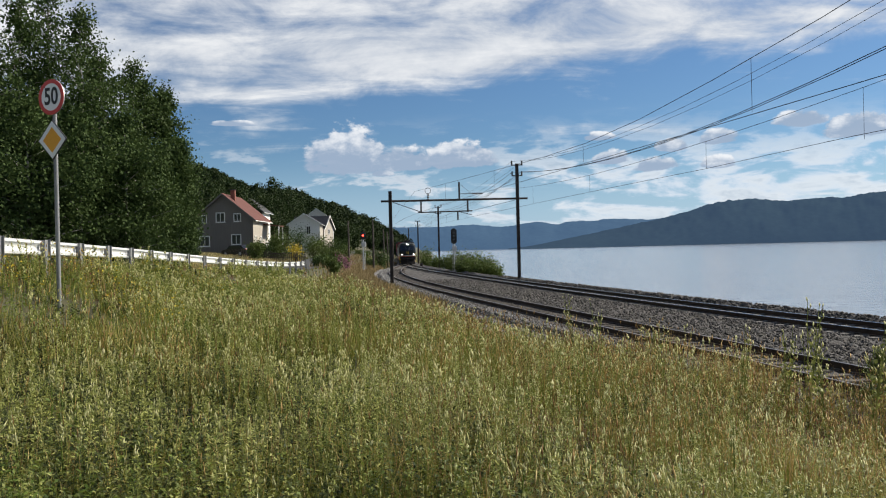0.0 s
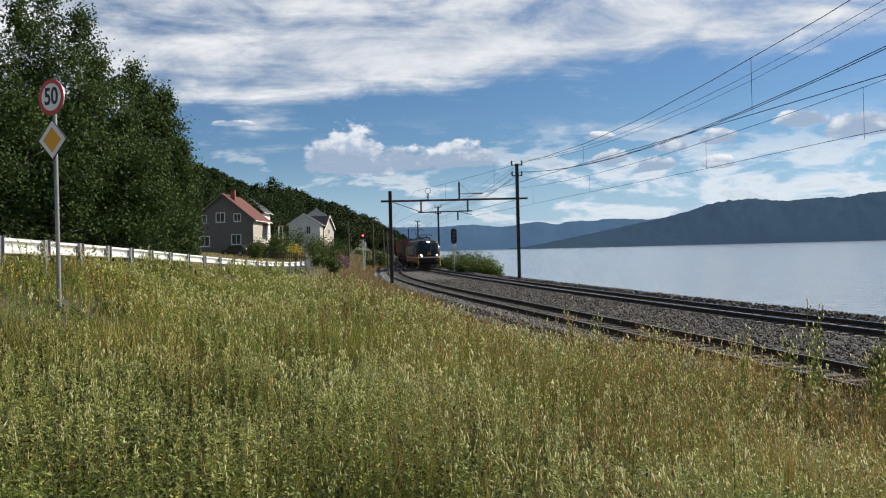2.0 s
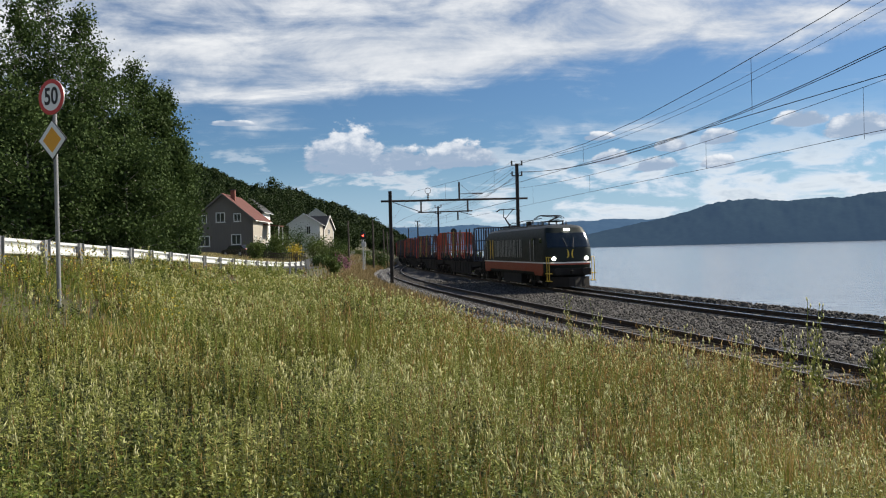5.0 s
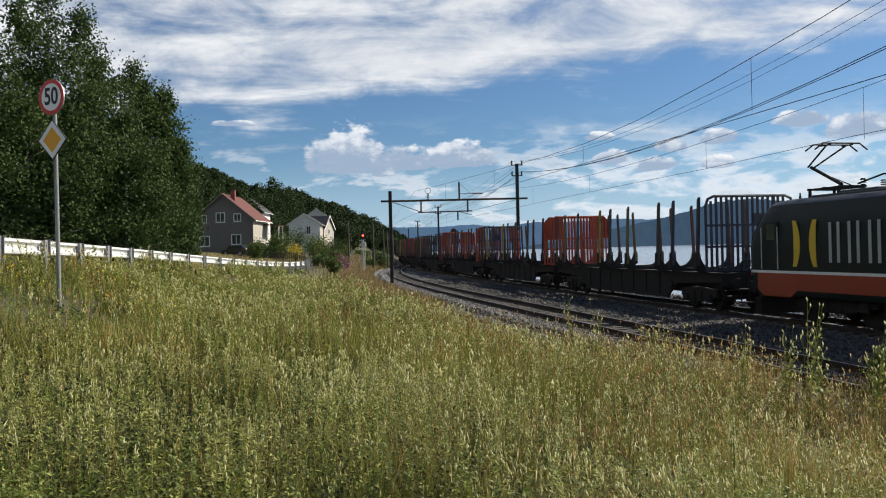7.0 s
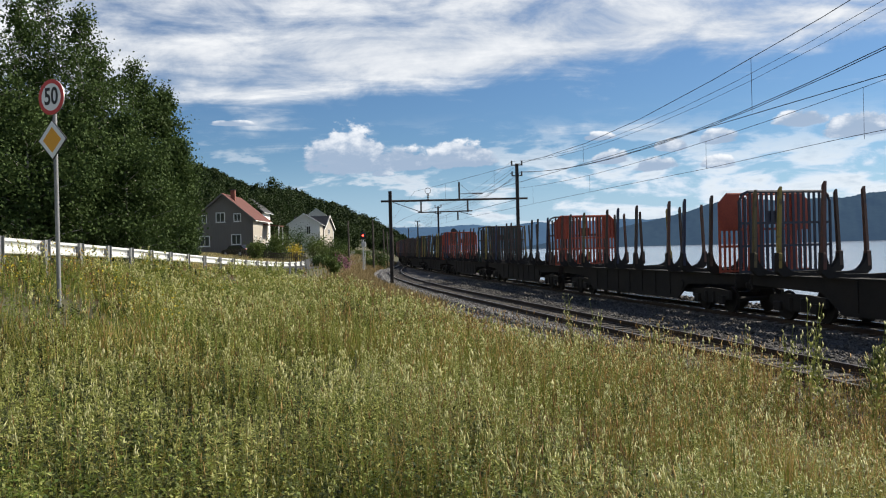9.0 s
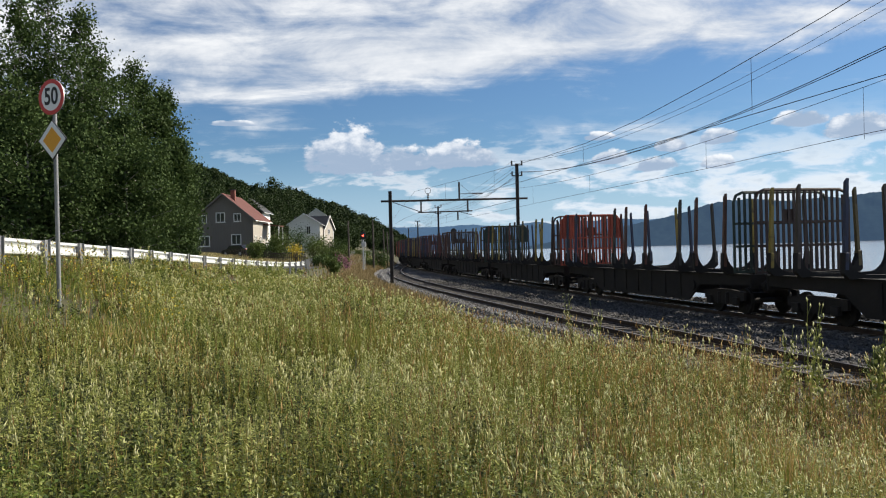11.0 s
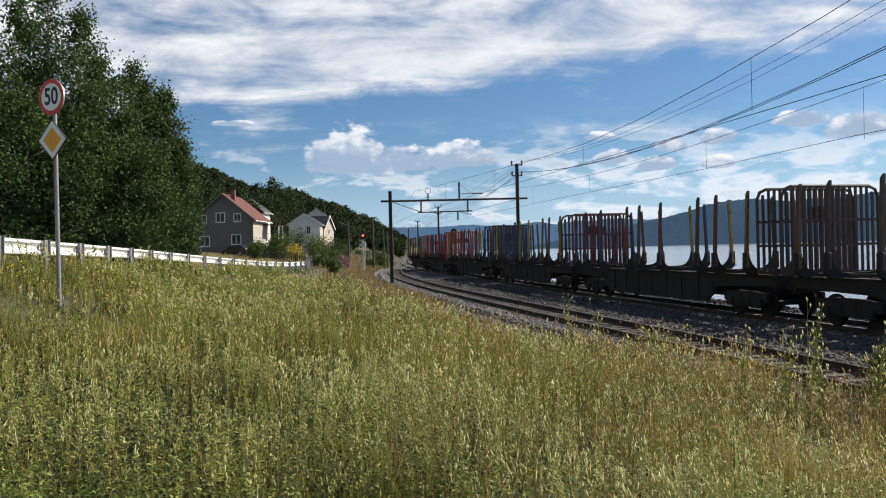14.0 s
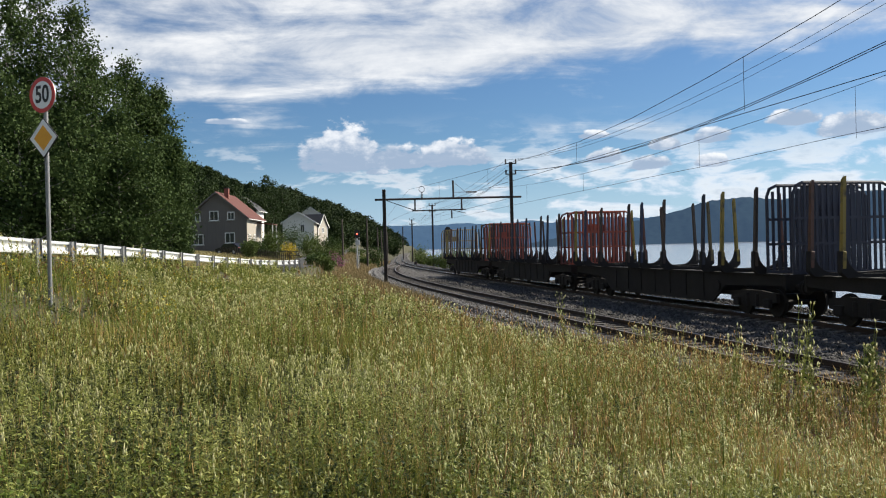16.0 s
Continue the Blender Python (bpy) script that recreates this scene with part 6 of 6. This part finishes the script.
    x, y = x[keep], y[keep]
    V1, F1, T = blades(x, y, rng.uniform(0.4, 0.75, len(x)), np.full(len(x), 0.007), rng, 0.2)
    V2, F2 = leaf_quads(T + rng.normal(0, 0.02, T.shape), np.full(len(T), 0.045), rng)
    tagged(mesh_np("wildflower_stems", V1, F1, M_GRASS), "green wildflower stems along the barrier", "weeds", kind="stuff")
    tagged(mesh_np("yellow_wildflowers", V2, [F2], M_YELLOW), "small yellow wildflowers along the barrier", "flowers", kind="stuff")
    # rough grass along the far verges
    y = rng.uniform(40, 175, 26000)
    side = SIDE_X(np.minimum(y, 165))
    left = rng.uniform(0, 1, len(y)) < 0.72
    x = np.where(left, side - 2.6 - np.abs(rng.normal(0, 2.2, len(y))), MAIN_X(y) + 3.2 + np.abs(rng.normal(0, 0.9, len(y))))
    keep = ~((~left) & (y < 88))
    x, y = x[keep], y[keep]
    V, F, T = blades(x, y, rng.uniform(0.3, 0.75, len(x)), np.full(len(x), 0.05), rng, 0.4)
    tagged(mesh_np("verge_grass", V, F, M_VERGE), "dry reddish grass along the railway verge", "grass", kind="stuff")


def garden_lawn():
    rng = np.random.default_rng(63)
    n = 26000
    y = rng.uniform(66, 128, n)
    x = EDGE_X(y) - 7.9 - rng.uniform(0, 1, n) ** 1.3 * 14
    V, F, _ = blades(x, y, rng.uniform(0.10, 0.26, n), np.full(n, 0.07), rng, 0.6)
    tagged(mesh_np("garden_lawn", V, F, M_LAWN), "dry rough lawn on the bank below the houses", "grass", kind="stuff")


M_VERGE = mat("faded_verge_grass", [(0.10, 0.09, 0.03), (0.20, 0.16, 0.06), (0.30, 0.21, 0.10), (0.36, 0.27, 0.14)], 0.4, 0.7, island=0.5, fine=0.4, trans=0.25)
# dark weeds: part leaf colour, part shade between the plants put into it
M_DARKWEED = mat("dark_shaded_weed_leaves", [(0.016, 0.026, 0.007), (0.032, 0.048, 0.011), (0.062, 0.080, 0.020), (0.08, 0.05, 0.022)], 0.6, 0.6, island=0.6, fine=0.4, spec=0.2, trans=0.12)
M_WEED = mat("grey_green_weed_leaves", [(0.075, 0.10, 0.020), (0.19, 0.22, 0.048), (0.36, 0.38, 0.10), (0.52, 0.50, 0.19)], 0.5, 0.6, island=0.6, fine=0.4, trans=0.30)
M_FRESH = mat("fresh_green_weed_leaves", [(0.045, 0.075, 0.012), (0.10, 0.15, 0.022), (0.19, 0.25, 0.04), (0.29, 0.32, 0.07)], 0.5, 0.55, island=0.55, fine=0.4, trans=0.36)
M_SORREL = mat("russet_sorrel_stalks", [(0.07, 0.028, 0.016), (0.15, 0.06, 0.035), (0.26, 0.12, 0.06)], 0.5, 0.7, island=0.6, fine=0.4, trans=0.2)
build_meadow()
garden_lawn()


def tall_weed(x, y, h, seed):
    rng = np.random.default_rng(seed)
    w = empty("tall_weed", Matrix.Translation((x, y, float(ground_z(x, y)))), "tall branching weed with pale seed heads", "weed", "tall weeds by the siding")
    bm = bmesh.new()
    tops = []
    for i in range(int(rng.integers(3, 6))):
        a = rng.uniform(0, 6.28)
        q = h * rng.uniform(0.6, 1.0)
        p = Vector((math.cos(a) * 0.13 * q, math.sin(a) * 0.13 * q, q))
        add_tube(bm, [(0, 0, 0), (p.x * 0.4, p.y * 0.4, p.z * 0.5), p], [0.007, 0.006, 0.004], 5)
        tops.append(p)
        for j in range(4):
            f = rng.uniform(0.4, 0.9)
            b = rng.uniform(0, 6.28)
            s = Vector((p.x * f, p.y * f, p.z * f))
            e = s + Vector((math.cos(b) * 0.09, math.sin(b) * 0.09, 0.12))
            add_tube(bm, [s, e], [0.004, 0.003], 4)
            tops.append(e)
    part("stem", bm, M_WEED, w)
    T = np.array([tuple(p) for p in tops])
    S, SF = spindles(T - np.array([0, 0, 0.02]), rng.uniform(0.06, 0.11, len(T)), np.full(len(T), 0.016), rng)
    tagged(mesh_np("inflorescence", S, [SF], M_SEED, w, "pale seed heads"), kind="stuff")
    C = np.concatenate([T * f + rng.normal(0, 0.02, T.shape) for f in (0.4, 0.55, 0.7, 0.85)])
    V, F = leaf_quads(C, np.full(len(C), 0.06), rng)
    mesh_np("foliage", V, [F], M_WEED, w)


for i, (px, top, base_px, d) in enumerate(((1010, 516, 600, 22.0), (1055, 530, 600, 20.0), (1422, 532, 660, 12.5), (1452, 560, 660, 12.0), (1536, 560, 690, 11.5), (1200, 570, 640, 13.5), (1305, 580, 650, 13.0), (1385, 560, 650, 13.5), (1165, 575, 640, 15.0))):
    X = (px - 784) / 1453.0 * d
    zt = 2.57 + (441.5 - 0.0244 * (px - 784) - top) / 1453.0 * d
    tall_weed(X, d, max(0.5, zt - float(ground_z(X, d))), 300 + i)


def spike_plant(x, y, h, seed):
    """A stem that ends in a long pale flowering spike."""
    rng = np.random.default_rng(seed)
    w = empty("flower_spike", Matrix.Translation((x, y, float(ground_z(x, y)))), "tall pale cream flower spike above the grass", "wildflower", "pale flower spikes")
    lean = rng.normal(0, 0.07, 2) * h
    bm = bmesh.new()
    line = [Vector((lean[0] * k * k, lean[1] * k * k, h * k)) for k in np.linspace(0, 1, 6)]
    add_tube(bm, line, [0.006, 0.006, 0.005, 0.005, 0.004, 0.003], 5)
    part("stem", bm, M_FRESH, w)
    k = np.linspace(0.80, 1.0, 30)
    C = np.stack([lean[0] * k * k, lean[1] * k * k, h * k], 1) + rng.normal(0, 1, (30, 3)) * np.array([0.009, 0.009, 0.004]) * (1.25 - (k[:, None] - 0.8) * 4)
    S, SF = spindles(C, rng.uniform(0.018, 0.032, 30), rng.uniform(0.005, 0.009, 30), rng)
    tagged(mesh_np("inflorescence", S, [SF], M_SEED, w, "pale cream flowers"), kind="stuff")
    P = np.zeros((1, 3))
    V, F = plant_leaves(P, np.array([[lean[0] * 0.5, lean[1] * 0.5, h * 0.7]]), 16, np.array([0.09]), np.array([0.02]), rng)
    mesh_np("foliage", V, [F], M_FRESH, w)


for i, (px, top, d) in enumerate(((84, 658, 6.6), (106, 676, 6.5), (126, 682, 6.6), (24, 790, 5.0), (102, 792, 5.1), (128, 796, 5.1), (176, 790, 5.2), (880, 790, 5.2), (905, 800, 5.0), (840, 735, 5.8), (1105, 760, 5.6), (958, 720, 6.0), (620, 690, 6.6), (1290, 745, 5.8), (1200, 700, 6.4))):
    X = (px - 784) / 1453.0 * d
    zt = 2.57 + (441.5 - 0.0244 * (px - 784) - top) / 1453.0 * d
    spike_plant(X, d, max(0.45, zt - float(ground_z(X, d))), 500 + i)


def pine_sapling(x, y, h):
    rng = np.random.default_rng(77)
    p = empty("pine_sapling", Matrix.Translation((x, y, float(ground_z(x, y)))), "young green pine sapling beside the siding", "sapling")
    bm = bmesh.new()
    add_tube(bm, [(0, 0, 0), (0, 0, h)], [0.02, 0.006], 6)
    C, D = [], []
    for k in range(26):
        f = 0.2 + 0.8 * k / 26
        a = rng.uniform(0, 6.28)
        L = h * 0.36 * (1.1 - f)
        e = Vector((math.cos(a) * L, math.sin(a) * L, h * f + L * 0.6))
        add_tube(bm, [(0, 0, h * f), e], [0.008, 0.004], 4)
        for j in range(60):
            g = rng.uniform(0.1, 1)
            C.append((e.x * g, e.y * g, h * f + (e.z - h * f) * g))
    part("stem", bm, M_BARKD, p)
    C = np.array(C) + rng.normal(0, 0.035, (len(C), 3))
    V, F = leaf_quads(C, np.full(len(C), 0.085), rng)
    V = V.reshape(-1, 4, 3)
    V[:, 1] = V[:, 0] * 0.5 + V[:, 2] * 0.5 + (V[:, 1] - (V[:, 0] + V[:, 2]) / 2) * 0.22
    V[:, 3] = V[:, 0] * 0.5 + V[:, 2] * 0.5 + (V[:, 3] - (V[:, 0] + V[:, 2]) / 2) * 0.22
    mesh_np("needles", V.reshape(-1, 3), [F], M_LEAF2, p)


pine_sapling(6.75, 12.8, 1.25)
# ---- sleepers and stones ----
def sleepers(track, fx, y0, y1, step, material, label):
    bm = bmesh.new()
    add_box(bm, (0, 0, -0.225), (2.5, 0.24, 0.13), bevel=0.02)
    for s in (-1, 1):
        add_box(bm, (s * 0.75, 0, -0.155), (0.30, 0.16, 0.03))
    me = None
    y = y0
    while y < y1:
        x = float(fx(y))
        t = float(fx(y + 0.2) - fx(y - 0.2)) / 0.4
        if me is None:
            o = part("sleeper", bm, material, track)
            me = o.data
        else:
            o = new("sleeper", me)
            o.parent = track
        o.matrix_basis = Matrix.Translation((x, y, random.uniform(-0.012, 0.006))) @ Matrix.Rotation(math.atan(-t) + random.uniform(-0.01, 0.01), 4, "Z")
        y += step / math.hypot(1, t)


sleepers(main_track, MAIN_X, 12, 150, 0.6, M_SLEEPER, "")
sleepers(side_track, SIDE_X, 8, 120, 0.62, M_WOOD, "")


def ballast_stones():
    rng = np.random.default_rng(12)
    n = 46000
    y = 14 * (75 / 14) ** rng.uniform(0, 1, n)
    x0, x1 = SIDE_X(y) - 1.9 - 0.5 * sstep(20, 50, y), MAIN_X(y) + 2.9
    x = x0 + (x1 - x0) * rng.uniform(0, 1, n)
    clear = np.minimum(np.minimum(abs(x - SIDE_X(y) - 0.75), abs(x - SIDE_X(y) + 0.75)), np.minimum(abs(x - MAIN_X(y) - 0.75), abs(x - MAIN_X(y) + 0.75)))
    ok = clear > 0.12
    x, y = x[ok], y[ok]
    n = len(x)
    s = rng.uniform(0.025, 0.05, n) * (1 + y / 90)
    e = np.minimum(x - (SIDE_X(y) - 2.6), MAIN_X(y) + 3.1 - x)
    z = -0.235 - 0.55 * (1 - sstep(0, 0.9, e)) + 0.24 * np.exp(-((x - (MAIN_X(y) + 2.05)) / 0.42) ** 2) + s * 0.3
    stone_mesh("ballast_stones", x, y, z, s, M_STONE, rng, "loose grey crushed ballast stones")
    # paler gravel on the shoulder beside the siding, with sunlight put into its tone
    n = 30000
    y = 17 * (125 / 17) ** rng.uniform(0, 1, n)
    x = SIDE_X(y) - 0.9 - 3.8 * rng.uniform(0, 1, n)
    s = rng.uniform(0.022, 0.045, n) * (1 + y / 70)
    e = x - (SIDE_X(y) - 2.6)
    z = np.maximum(-0.235 - 0.55 * (1 - sstep(0, 0.9, e)), ground_z(x, y)) + s * 0.3
    stone_mesh("shoulder_gravel", x, y, z, s, M_STONEPALE, rng, "loose gravel in a pale sunlit tone beside the rusty siding")


def stone_mesh(name, x, y, z, s, material, rng, label):
    n = len(x)
    D = np.array([[1, 0, 0], [-1, 0, 0], [0, 1, 0], [0, -1, 0], [0, 0, 1], [0, 0, -1]], float)
    V = np.stack([x, y, z], 1)[:, None] + (D[None] + rng.normal(0, 0.28, (n, 6, 3))) * s[:, None, None]
    T = np.array([[0, 2, 4], [2, 1, 4], [1, 3, 4], [3, 0, 4], [2, 0, 5], [1, 2, 5], [3, 1, 5], [0, 3, 5]])
    F = (np.arange(n)[:, None, None] * 6 + T[None]).reshape(-1, 3)
    tagged(mesh_np(name, V.reshape(-1, 3), [F], material), label, "ballast", kind="stuff")


ballast_stones()
# ---- movement ----
def car_pose(centre, pivot):
    a, _ = on_main(centre + pivot)
    b, _ = on_main(centre - pivot)
    d = a - b
    return Matrix.Translation((a + b) / 2) @ Matrix.Rotation(math.atan2(d.y, d.x), 4, "Z")


def motions():
    times = [i * 0.5 for i in range(33)]
    cars = [(loco, -9.49, 4.75)] + [(w, -19.48 - CAR * (k + 0.5), 6.9) for k, w in enumerate(wagons)]
    # the wheelsets roll, a little under a quarter turn between rows
    for car in (loco, *wagons):
        r = LOCO_R if car is loco else WHEEL_R
        for ob in car.children_recursive:
            if ob.name.startswith("wheelset"):
                at = ob.location.copy()
                walk(ob, [(f / FPS, Matrix.Translation(at) @ Matrix.Rotation(TRAIN_V * f / FPS / r, 4, "Y")) for f in range(481)])
    for ob, off, pivot in cars:
        walk(ob, [(t, car_pose(TRAIN_S + TRAIN_V * t + off, pivot)) for t in times])


motions()
